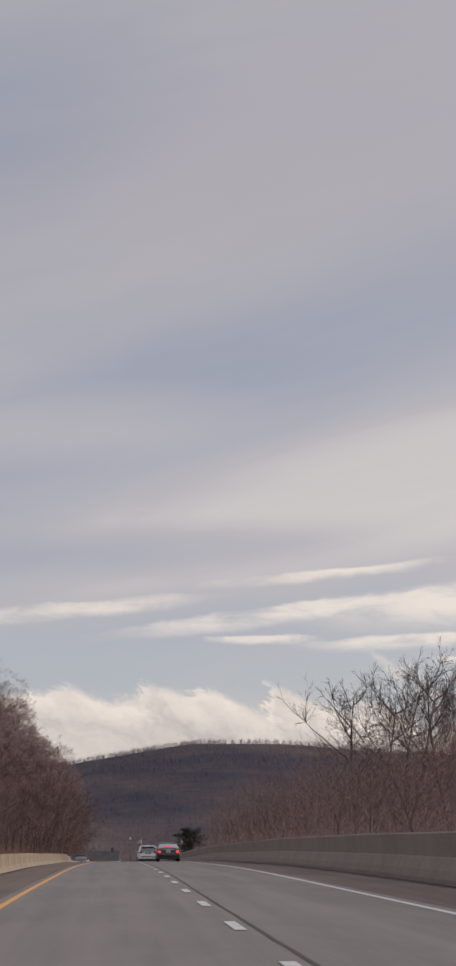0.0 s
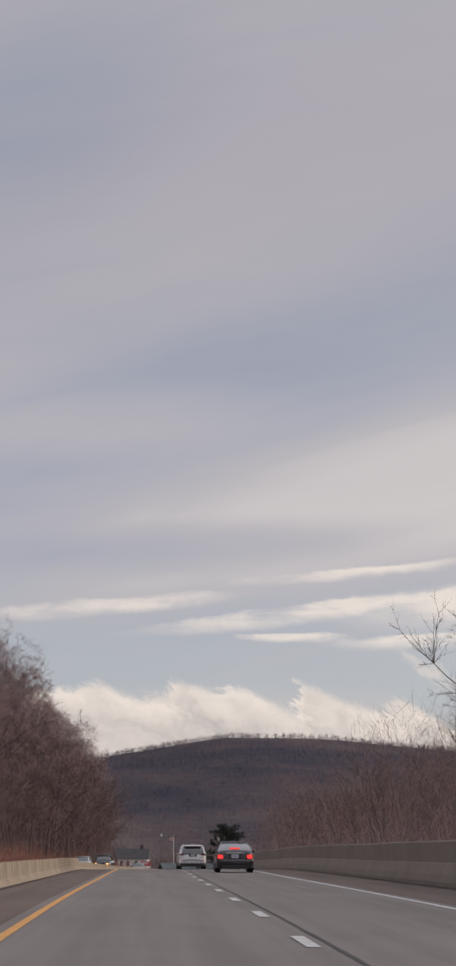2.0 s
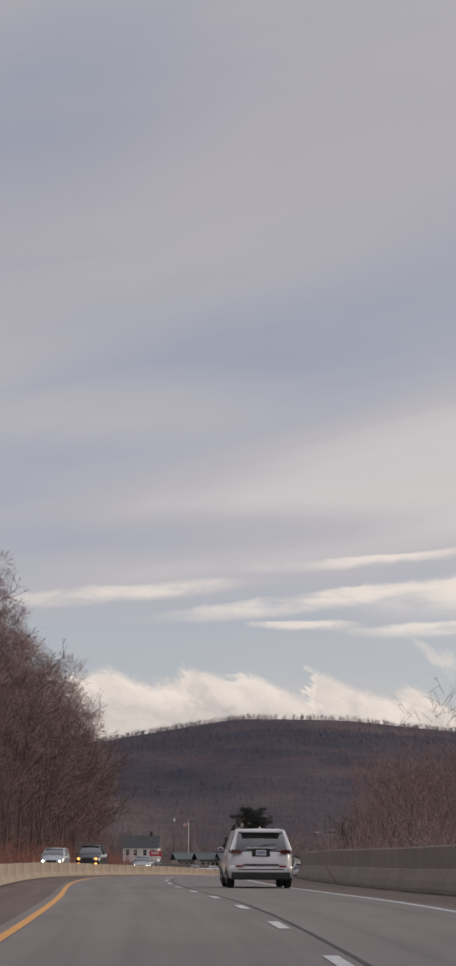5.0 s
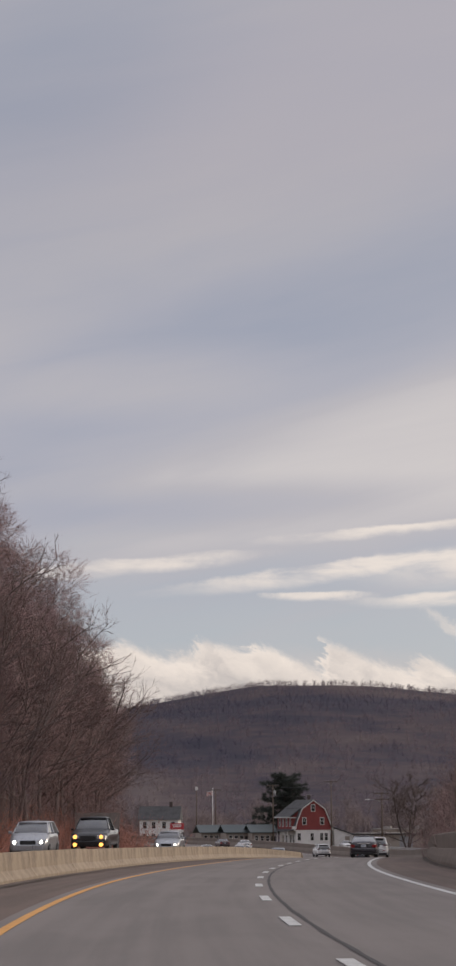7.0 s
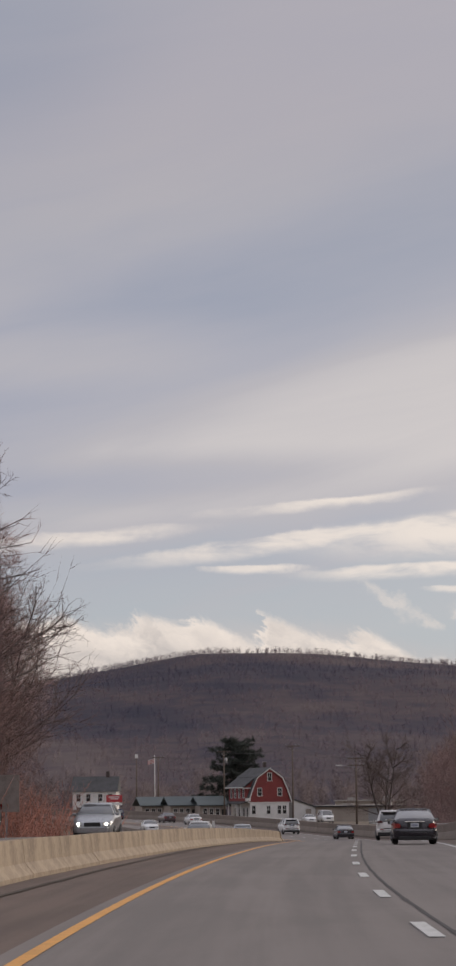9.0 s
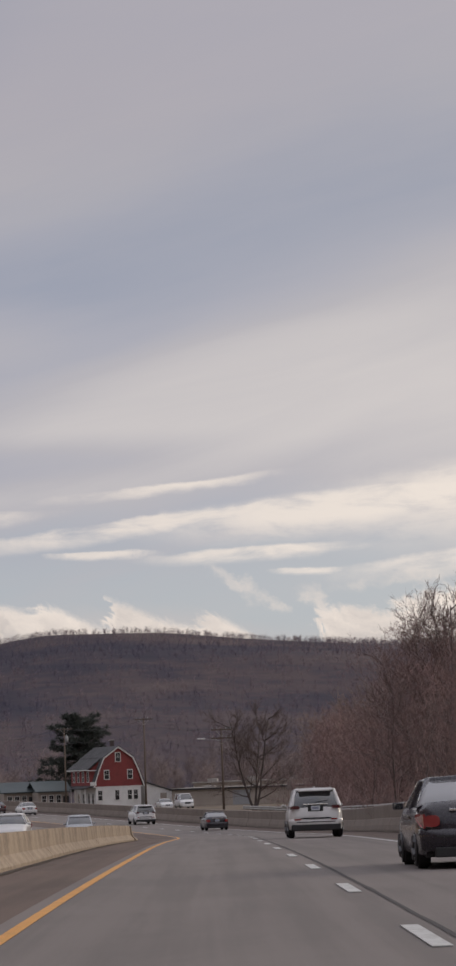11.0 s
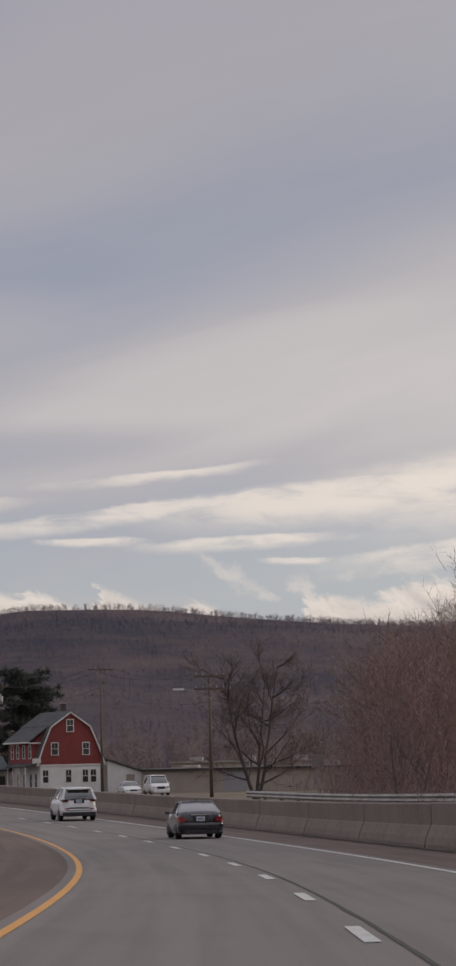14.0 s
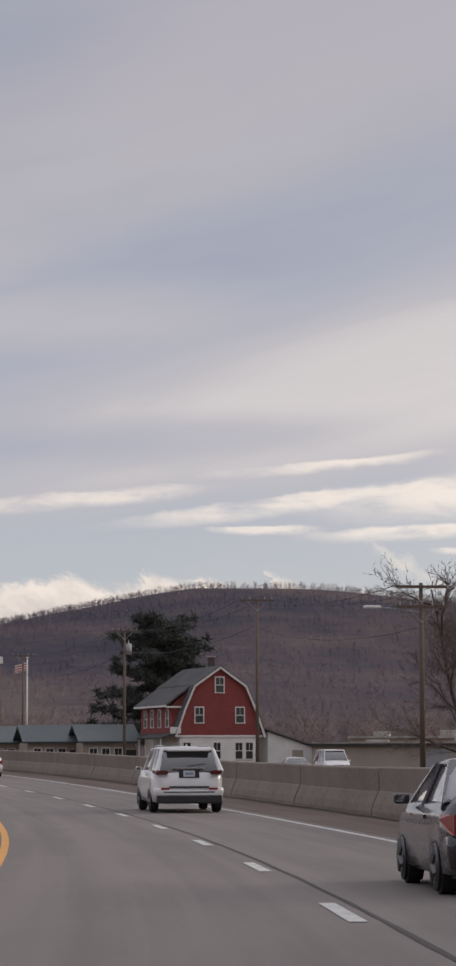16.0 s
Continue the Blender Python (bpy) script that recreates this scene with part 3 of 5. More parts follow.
strip("white_line", -12.0, -11.86, S0, S1, lambda s: far_up(s) + 0.008, M["white_paint"], far_road, "white edge line")


def wobble_strip(name, off, width, s0, s1, up, mat, parent, label, amp, seed):
    verts, faces = [], []
    ss = np.arange(s0, s1, 1.0)
    for s in ss:
        o = off + amp * noise.noise(Vector((s * 0.35, seed, 0)))
        w = width * (0.7 + 0.6 * abs(noise.noise(Vector((s * 0.8, seed + 5, 0)))))
        verts += [tuple(on_road(s, o - w, up)), tuple(on_road(s, o + w, up))]
    for i in range(len(ss) - 1):
        faces.append((2 * i, 2 * i + 1, 2 * i + 3, 2 * i + 2))
    return from_lists(name, verts, faces, mat, parent, label)


wobble_strip("tar_seam", DASH_OFF + 0.22, 0.036, S0, 840, 0.005, M["tar"], road, "dark tarred seam between the lanes", 0.02, 1.0)
wobble_strip("dirt_line", RIGHT_WALL - 0.45, 0.16, S0, 840, 0.012, M["litter"], right_shoulder, "dark line of grit along the wall", 0.12, 4.0)
wobble_strip("dirt_line", LEFT_BARRIER + 0.45, 0.07, S0, 474, 0.012, M["litter"], left_shoulder, "dark line of grit along the barrier", 0.06, 8.0)


def tar_patch(s, off, long, wide):
    """A flat, uneven blot of fresh tar across the lane."""
    verts = []
    for i in range(22):
        a = i * 2 * math.pi / 22
        k = 0.8 + 0.5 * noise.noise(Vector((math.cos(a) * 1.7, math.sin(a) * 1.7, s)))
        verts.append(tuple(on_road(s + math.sin(a) * long * k, off + math.cos(a) * wide * k, 0.007)))
    from_lists("tar_patch", verts, [tuple(range(22))], M["tar"], road, "dark tar patch on the asphalt")


tar_patch(160.6, -1.1, 0.4, 0.24)


def dash_mesh():
    bm = bmesh.new()
    box(bm, -0.075, 0.075, -1.5, 1.5, 0.0, 0.008)
    data = bpy.data.meshes.new("lane_dash")
    bm.to_mesh(data)
    bm.free()
    data.materials.append(M["white_paint"])
    return data


DASH = dash_mesh()
for i in range(-4, 72):
    s = 31.47 + DASH_STEP * i
    if s < S1 - 40:
        ob = new("lane_dash", DASH)
        ob.parent = road
        ob.matrix_world = road_pose(s, DASH_OFF, 0.004)


# ---- concrete barriers, segment by segment ----
def profile_mesh(name, outline, length, mat):
    bm = prism(outline, 0.0, length)
    bmesh.ops.bevel(bm, geom=[e for e in bm.edges if abs(e.verts[0].co.y - e.verts[1].co.y) < 1e-6], offset=0.006, segments=1, affect="EDGES")
    data = bpy.data.meshes.new(name)
    bm.to_mesh(data)
    bm.free()
    data.materials.append(mat)
    return data


BAR = [(-0.3, -0.15), (0.3, -0.15), (0.3, 0.07), (0.14, 0.27), (0.09, 0.69), (-0.09, 0.69), (-0.14, 0.27), (-0.3, 0.07)]
WALL = [(-0.25, -0.2), (0.35, -0.2), (0.35, 1.18), (0.30, 1.22), (-0.02, 1.22), (-0.05, 1.18), (-0.05, 0.62), (-0.08, 0.58), (-0.2, 0.3), (-0.25, 0.1)]


def median_line(s):
    """Offset and sink of the median barrier: it swings away from the lane on the bend."""
    return float(np.interp(s, [0, 230, 310, 340, 370, 400, 470], [-4.1, -4.1, -4.42, -4.62, -4.4, -4.12, -3.95])), -float(np.interp(s, [0, 230, 300], [0.08, 0.08, 0.0]))


def run_of(name, data, piece, line, s0, s1, step, label):
    top = tagged(new(name), label, "barrier", kind="structure")
    s = s0
    while s < s1:
        a, b = on_road(s, *line(s)), on_road(s + step, *line(s + step))
        d = b - a
        ob = new(piece, data)
        ob.parent = top
        ob.matrix_world = Matrix.Translation(a + Vector((0, 0, random.uniform(-0.012, 0.012)))) @ Matrix.Rotation(math.atan2(-d.x, d.y), 4, "Z") @ Matrix.Rotation(math.atan2(d.z, d.to_2d().length), 4, "X")
        s += step
    return top


run_of("median_barrier", profile_mesh("barrier_segment", BAR, 5.97, M["barrier"]), "barrier_segment", median_line, -20, 466, 6.0,
       "pale sandy jersey barrier of short cast segments")
end_bm = prism(BAR, 0.0, 2.4)
for v in end_bm.verts:
    if v.co.y > 1 and v.co.z > 0.1:
        v.co.z = 0.1 + (v.co.z - 0.1) * 0.35
end = part("median_barrier", end_bm, M["barrier"])
tagged(end, "sloping end piece of the pale jersey barrier", "barrier", kind="structure")
end.matrix_world = road_pose(468.2, median_line(468.2)[0])
run_of("retaining_wall", profile_mesh("wall_panel", WALL, 11.99, M["wall"]), "wall_panel", lambda s: (RIGHT_WALL, 0.0), -40, 830, 12.0,
       "weathered brown concrete parapet with a capped top")
run_of("far_wall", profile_mesh("wall_panel", BAR, 5.97, M["wall"]), "wall_panel", lambda s: (-13.2, 0.0), 440, 830, 6.0,
       "low brown concrete barrier along the far carriageway")


# ---- trees ----
def limb(V, F, p, d, length, r0, r1, segs, sides, rng, bend=0.18, lift=0.0):
    """A bent, tapered branch; returns its points and directions."""
    pts, p, d = [], Vector(p), Vector(d).normalized()
    start = len(V)
    for i in range(segs + 1):
        t = i / segs
        r = r0 + (r1 - r0) * t
        q = d.to_track_quat("Z", "Y")
        u, w = q @ Vector((1, 0, 0)), q @ Vector((0, 1, 0))
        for k in range(sides):
            a = 2 * math.pi * k / sides
            V.append(tuple(p + (u * math.cos(a) + w * math.sin(a)) * r))
        pts.append((p.copy(), d.copy(), t))
        if i < segs:
            p = p + d * (length / segs)
            d = (d + Vector((rng.uniform(-bend, bend), rng.uniform(-bend, bend), rng.uniform(-bend, bend) * 0.6 + lift))).normalized()
    for i in range(segs):
        for k in range(sides):
            a, b = start + i * sides + k, start + i * sides + (k + 1) % sides
            F.append((a, b, b + sides, a + sides))
    return pts


def sliver(V, F, p, d, length, r):
    """A thin three-sided twig that runs out to a point."""
    q = d.to_track_quat("Z", "Y")
    n = len(V)
    for k in range(3):
        a = 2.0944 * k
        V.append(tuple(p + q @ Vector((math.cos(a) * r, math.sin(a) * r, 0))))
    V.append(tuple(p + d * length))
    F += [(n, n + 1, n + 3), (n + 1, n + 2, n + 3), (n + 2, n, n + 3)]


def sliver_mesh(name, rows, mat, label, category):
    """Very many slivers in one mesh. rows: px, py, pz, dx, dy, dz, length, radius."""
    a = np.array(rows, dtype=np.float32)
    p, d, ln, r = a[:, 0:3], a[:, 3:6], a[:, 6:7], a[:, 7:8]
    d = d / np.linalg.norm(d, axis=1, keepdims=True)
    other = np.where(np.abs(d[:, 2:3]) > 0.9, np.array([[1.0, 0.0, 0.0]]), np.array([[0.0, 0.0, 1.0]]))
    u = np.cross(d, other)
    u /= np.linalg.norm(u, axis=1, keepdims=True)
    w = np.cross(d, u)
    n = len(a)
    verts = np.empty((n, 4, 3), dtype=np.float32)
    for k in range(3):
        verts[:, k] = p + (u * math.cos(2.0944 * k) + w * math.sin(2.0944 * k)) * r
    verts[:, 3] = p + d * ln
    loops = (np.arange(n)[:, None] * 4 + np.array([[0, 1, 3, 1, 2, 3, 2, 0, 3]])).astype(np.int32).ravel()
    data = bpy.data.meshes.new(name)
    data.vertices.add(n * 4)
    data.vertices.foreach_set("co", verts.ravel())
    data.loops.add(n * 9)
    data.loops.foreach_set("vertex_index", loops)
    data.polygons.add(n * 3)
    data.polygons.foreach_set("loop_start", np.arange(n * 3, dtype=np.int32) * 3)
    data.update(calc_edges=True)
    return tagged(link(name, data, M[mat]), label, category, kind="stuff")


def off_axis(d, angle, rng):
    """As away(), on plain tuples."""
    x, y, z = d
    m = math.sqrt(x * x + y * y + z * z)
    t = math.tan(radians(angle)) * m
    return x + rng.gauss(0, 0.6) * t, y + rng.gauss(0, 0.6) * t, z + rng.gauss(0, 0.6) * t


def away(d, angle, rng):
    """A direction that leaves d by that many degrees, any way round."""
    q = d.to_track_quat("Z", "Y")
    a, b = rng.uniform(0, 2 * math.pi), radians(angle)
    return (q @ Vector((math.sin(b) * math.cos(a), math.sin(b) * math.sin(a), math.cos(b)))).normalized()


def bare_tree(seed, height, forks=1, limbs=9, subs=5, twigs=5, ends=4, low=0.28, spread=48, mat="twig", name="tree", label="", thick=1.0, bark="bark"):
    rng = random.Random(seed)
    V, F, W, G = [], [], [], []
    stems = []
    for k in range(forks):
        lean = Vector((rng.uniform(-0.1, 0.1), rng.uniform(-0.1, 0.1), 1)) if forks == 1 else Vector((math.cos(k * 2.4 + seed) * 0.38, math.sin(k * 2.4 + seed) * 0.3, 1))
        r = height * 0.0115 * thick / math.sqrt(forks)
        stems.append(limb(V, F, (0, 0, -0.3), lean, height * 0.86, r, r * 0.22, 8, 7, rng, 0.09, 0.05))
    for stem in stems:
        for i in range(max(3, limbs // forks)):
            t = low + (0.97 - low) * (i + rng.random() * 0.8) / max(3, limbs // forks)
            p, d, _ = stem[min(8, int(t * 8))]
            p = p + d * (height * 0.86 / 8) * rng.random()
            ln = height * (0.42 - 0.27 * t) * rng.uniform(0.8, 1.2)
            main = limb(V, F, p, away(d, rng.uniform(spread - 16, spread + 14), rng), ln, height * 0.0036 * thick, height * 0.0013, 5, 4, rng, 0.2, 0.1)
            for j in range(subs):
                p2, d2, t2 = main[rng.randint(1, 5)]
                sub = limb(V, F, p2, away(d2, rng.uniform(22, 55), rng), ln * rng.uniform(0.35, 0.6), height * 0.0014, height * 0.0008, 3, 3, rng, 0.2, 0.1)
                for k in range(twigs):
                    p3, d3, t3 = sub[rng.randint(0, 3)]
                    d4 = away(d3, rng.uniform(15, 50), rng)
                    l4 = ln * rng.uniform(0.16, 0.34)
                    sliver(W, G, p3, d4, l4, 0.0085 + height * 0.00035)
                    for e in range(ends):
                        sliver(W, G, p3 + d4 * l4 * rng.uniform(0.25, 0.9), away(d4, rng.uniform(20, 55), rng), l4 * rng.uniform(0.3, 0.6), 0.007 + height * 0.0003)
    top = thing(name, None, label, "tree")
    from_lists("trunk", V, F, M[bark], top, smooth=True)
    from_lists("crown", W, G, M[mat], top)
    return top


def plant(kinds, places, group):
    """Copies of the kinds at the places given as x, y, size; the first of each kind is moved to its place."""
    used = set()
    for i, (x, y, size) in enumerate(places):
        k = kinds[i % len(kinds)]
        m = pose(x, y, ground_z(x, y) - 0.1, random.uniform(-4, 4), random.uniform(-4, 4), random.uniform(0, 360))
        if k.name not in used:
            used.add(k.name)
            k.scale = (size, size, size)
            k.matrix_basis = m @ Matrix.Diagonal((size, size, size, 1))
            ob = k
        else:
            ob = copy_thing(k, m)
            ob.scale = (size, size, size)
        tagged(ob, group=group)


def wood_of(name, kinds, places, label):
    """Trees that stand behind others, joined into one mesh of bark and twigs."""
    data = bpy.data.meshes.new(name)
    coords, faces, slots = [], [], []
    base = 0
    for i, (x, y, size) in enumerate(places):
        k = kinds[i % len(kinds)]
        m = np.array(pose(x, y, ground_z(x, y) - 0.1, random.uniform(-4, 4), random.uniform(-4, 4), random.uniform(0, 360)) @ Matrix.Diagonal((size, size, size, 1)))
        for slot, me in enumerate(k):
            n = len(me.vertices)
            co = np.empty(n * 3, dtype=np.float32)
            me.vertices.foreach_get("co", co)
            coords.append(co.reshape(-1, 3) @ m[:3, :3].T + m[:3, 3])
            faces += [tuple(v + base for v in f.vertices) for f in me.polygons]
            slots += [slot] * len(me.polygons)
            base += n
    data.from_pydata(np.concatenate(coords).tolist(), [], faces)
    data.materials.append(M["bark"])
    data.materials.append(M["twig"])
    data.polygons.foreach_set("material_index", slots)
    data.update()
    return tagged(new(name, data), label, "woods", kind="stuff")


def meshes_of(top):
    """The bark and twig meshes of a tree, and the tree itself taken away again."""
    got = [o.data for o in top.children]
    for o in (*top.children, top):
        bpy.data.objects.remove(o)
    return got


def crown_twigs(name, seed, trees, lobes, twigs, radius, mat, label):
    """Rounded crowns of fine twigs in one mesh: lobes round each stem, twigs fanning out of every lobe. trees: x, y, foot, height, reach."""
    rng = np.random.default_rng(seed)
    out = []
    for x, y, z, h, reach in trees:
        t = np.linspace(0.24, 0.9, lobes) + rng.uniform(-0.05, 0.05, lobes)
        a = rng.uniform(0, 2 * math.pi, lobes)
        far = reach * np.sin(np.clip((t - 0.08) / 0.98, 0, 1) ** 0.8 * math.pi) ** 0.6 * rng.uniform(0.3, 1.0, lobes)
        side = np.stack([np.cos(a), np.sin(a), np.zeros(lobes)], 1)
        mid = np.array([x, y, z]) + side * far[:, None] + np.stack([np.zeros(lobes), np.zeros(lobes), t * h], 1)
        size = reach * rng.uniform(0.3, 0.52, lobes)
        k = np.repeat(np.arange(lobes), twigs)
        d = rng.normal(0, 1, (len(k), 3))
        d /= np.linalg.norm(d, axis=1, keepdims=True)
        d = d + side[k] * 0.35 + np.array([0, 0, 0.5])
        d /= np.linalg.norm(d, axis=1, keepdims=True)
        p = mid[k] + d * (size[k] * rng.random(len(k)) ** 0.6 * 0.7)[:, None]
        ln = size[k] * rng.uniform(0.35, 0.75, len(k))
        r = radius * rng.uniform(0.7, 1.3, len(k))
        out.append(np.column_stack([p, d, ln, r]))
        e = d + rng.normal(0, 0.5, d.shape)
        out.append(np.column_stack([p + d * (ln * 0.35)[:, None], e, ln * 0.55, r * 0.7]))
    return sliver_mesh(name, np.concatenate(out), mat, label, "woods")


# tall wood on the bank beyond the far carriageway
random.seed(11)
tall = [bare_tree(100 + i, 20.0, limbs=13, subs=6, twigs=5, ends=2, low=0.16, spread=46, thick=0.8, label="tall bare brown tree in dense winter wood") for i in range(6)]


def wood_edge(s):
    """How far the wood stays from the road; it draws back at its far end."""
    return 15.5 + float(np.interp(s, [395, 415, 440, 500], [0, 0.6, 2.2, 10.0]))


def wood_height(s, off):
    """Height of the wood in metres: lower towards its end, taller up the bank."""
    return float(np.interp(s, [0, 310, 340, 368, 415, 434, 448, 460, 474], [20, 20, 20, 20.8, 20.8, 19.6, 16.0, 12.0, 8.0])) + 12.0 * float(ease(-off, 19.5, 31.0))


front, crowns, deep = [], [], []
s = 150.0
while s < 474:
    near = s > 338
    for row, o in enumerate((-18.2, -21.5, -25.5, -30.0, -36.0)):
        if not near and row in (1, 2, 4):
            continue
        off = o - random.uniform(-1.2, 1.2) - wood_edge(s) + 15.5
        q = on_road(s + random.uniform(-1.6, 1.6), off)
        h = wood_height(s, off) * random.uniform(0.86, 1.04)
        if row == 0 or (row in (1, 3) and near and random.random() < 0.6):
            front.append((q.x, q.y, h * 0.84 / 20.0))
        (crowns if near and row < 3 else deep).append((q.x, q.y, ground_z(q.x, q.y), h * random.uniform(0.9, 1.0), random.uniform(2.4, 3.4)))
    s += 3.7 if near else 9.0
plant(tall, front, "wood on the bank")
crown_twigs("bank_twigs", 61, crowns, 20, 66, 0.0125, "fuzz", "crowded fine brown twigs of the wood on the bank")
crown_twigs("bank_twigs", 63, deep, 16, 30, 0.0165, "fuzz", "fine brown twigs of the wood further up the bank")

# lower wood behind the parapet
random.seed(12)
low_kinds = [bare_tree(200 + i, 12.0, forks=1 + (i % 2), limbs=11, subs=5, twigs=5, ends=4, low=0.2, spread=54, mat="twig", thick=0.72, label="bare brown roadside tree behind the parapet") for i in range(5)]
low_light = [meshes_of(bare_tree(250 + i, 12.0, limbs=8, subs=4, twigs=4, ends=2, low=0.18, spread=52)) for i in range(4)]


def clear_of_yard(x, y):
    """The open yard by the road and the warehouse has no trees."""
    return y < 545 or x > 33.5 + (y - 545) * 0.13 + max(0.0, y - 628) * 0.6


front, back = [], []
s = 112.0
while s < 620:
    gap = 0.5 if 215 < s < 300 else 0.92
    for row, (o0, o1) in enumerate(((11.5, 15), (16, 23), (24, 36))):
        if random.random() < (gap if row == 0 else gap * 0.6):
            q = on_road(s + random.uniform(-3, 3), random.uniform(o0, o1))
            if not clear_of_yard(q.x, q.y):
                continue
            size = random.uniform(0.62, 0.98) * (0.72 if s > 530 else 1.0) * (0.8 if 300 < s < 420 else 1.0) * (0.6 if s < 190 else 0.7 if s < 320 else 0.88)
            (front if row == 0 else back).append((q.x, q.y, size))
    s += 5.6
plant(low_kinds, front, "trees behind the parapet")
wood_of("roadside_woods", low_light, back, "dense bare brown wood behind the parapet")

# the spreading tree with a forked trunk by the warehouse
fork = bare_tree(321, 13.4, forks=3, limbs=30, subs=10, twigs=10, ends=4, low=0.14, spread=56, thick=1.9, bark="dark_bark", mat="twig_dark", label="spreading bare tree with a forked dark trunk")
fork.matrix_basis = pose(41.0, 645.0, ground_z(41, 645) - 0.1, 0, 0, 40)
plant([bare_tree(331, 15.0, limbs=14, subs=7, twigs=7, ends=4, mat="twig_pale", spread=50, thick=0.65, label="pale bare tree with upright branches")], [(42.6, 597.0, 0.72), (43.8, 603, 0.78), (45.2, 594, 0.76), (46.2, 610, 0.78), (48.0, 601, 0.85), (50.3, 603, 1.1), (53.5, 606, 1.08), (48.9, 613, 0.98), (62, 655, 0.7)], "trees by the warehouse")
plant([bare_tree(341, 15.0, limbs=24, subs=8, twigs=8, ends=4, low=0.2, spread=46, thick=0.75, label="tall bare tree standing over the brush")], [(44.5, 532.0, 1.15), (47.0, 539.0, 1.1), (48.5, 529.0, 1.2), (46.0, 524.0, 1.1), (50.5, 541.0, 1.1)], "tall trees over the brush")


hero = bare_tree(361, 15.0, forks=2, limbs=24, subs=8, twigs=7, ends=3, low=0.2, spread=56, thick=1.2, bark="dark_bark", mat="twig_dark", label="spreading bare tree standing over the scrub by the parapet")
plant([hero], [(21.0, 201.0, 1.02), (24.8, 206.0, 1.1), (28.2, 200.0, 1.08), (31.8, 207.0, 1.0)], "spreading trees by the parapet")
plant([bare_tree(345, 15.0, limbs=26, subs=9, twigs=9, ends=4, low=0.2, spread=50, thick=0.8, label="round-crowned bare tree at the edge of the slope")], [(36.0, 507.0, 1.16), (39.0, 520.0, 1.08)], "round trees on the slope")


def thicket(name, seed, spots, mat, label):
    """Thin upright stems in one mesh. spots: x, y, height, number."""
    rng = random.Random(seed)
    rows = []
    for x, y, h, count in spots:
        z = ground_z(x, y) - 0.1
        for _ in range(count):
            px, py = x + rng.gauss(0, h * 0.35), y + rng.gauss(0, h * 0.35)
            dx, dy = rng.uniform(-0.7, 0.7), rng.uniform(-0.7, 0.7)
            ln = h * rng.uniform(0.5, 1.1)
            m = ln / math.sqrt(dx * dx + dy * dy + 1.0)
            rows.append((px, py, z, dx, dy, 1.0, ln, 0.022))
            for _ in range(4):
                k = m * rng.uniform(0.3, 0.95)
                rows.append((px + dx * k, py + dy * k, z + k, *off_axis((dx, dy, 1.0), rng.uniform(25, 60), rng), ln * rng.uniform(0.15, 0.35), 0.013))
    return sliver_mesh(name, rows, mat, label, "brush")


random.seed(13)
spots = []
s = 150.0
while s < 447:
    for _ in range(5):
        q = on_road(s + random.uniform(-2, 2), -random.uniform(13.4, 19.0) - 0.6 * (wood_edge(s) - 15.5))
        spots.append((q.x, q.y, random.uniform(1.4, 3.6), 12))
    s += 3.2
thicket("brush", 5, spots, "brush", "russet bare brush along the foot of the wood")
spots = []
s = 110.0
while s < 640:
    for _ in range(2):
        q = on_road(s + random.uniform(-2, 2), random.uniform(9.6, 22.0) + (9.0 if s > 560 else 0))
        if clear_of_yard(q.x, q.y):
            spots.append((q.x, q.y, random.uniform(1.8, 4.6), 13))
    s += 3.0
thicket("brush", 6, spots, "twig", "grey-brown bare brush behind the parapet")
spots = []
for _ in range(620):
    q = on_road(random.uniform(425, 640), random.uniform(16, 60))
    if clear_of_yard(q.x, q.y):
        spots.append((q.x, q.y, random.uniform(3.5, 7.5), 9))
thicket("brush", 7, spots, "russet_fuzz", "tall russet thicket on the slope behind the parapet")


def fuzz(name, seed, count, place, mat, label):
    """Fine twigs of a crowded wood, too many to count, in one mesh. place: gives a point, a length and a radius."""
    rng = random.Random(seed)
    rows = []
    for _ in range(count):
        got = place(rng)
        if got is None:
            continue
        (x, y, z), ln, r = got
        dx, dy = rng.gauss(0, 0.9), rng.gauss(0, 0.9)
        m = 1.0 / math.sqrt(dx * dx + dy * dy + 1.0)
        rows.append((x, y, z, dx, dy, 1.0, ln, r))
        k = ln * 0.4 * m
        rows.append((x + dx * k, y + dy * k, z + k, *off_axis((dx, dy, 1.0), rng.uniform(20, 50), rng), ln * 0.5, r * 0.7))
    return sliver_mesh(name, rows, mat, label, "woods")


def parapet_twig(rng):
    s = rng.uniform(90, 430) if rng.random() < 0.65 else rng.uniform(430, 640)
    off = rng.uniform(11.0, 34.0)
    q = on_road(s, off)
    if not clear_of_yard(q.x, q.y) or (215 < s < 300 and rng.random() < 0.5):
        return None
    top = (7.5 if s < 400 else 11.5 if s < 525 else 7.5) * (0.85 + 0.5 * noise.noise(Vector((s * 0.07, off * 0.1, 4.0))))
    z = ground_z(q.x, q.y) + max(1.0, top) * (1 - rng.random() ** 1.3)
    return Vector((q.x, q.y, z)), rng.uniform(0.7, 1.8), 0.009


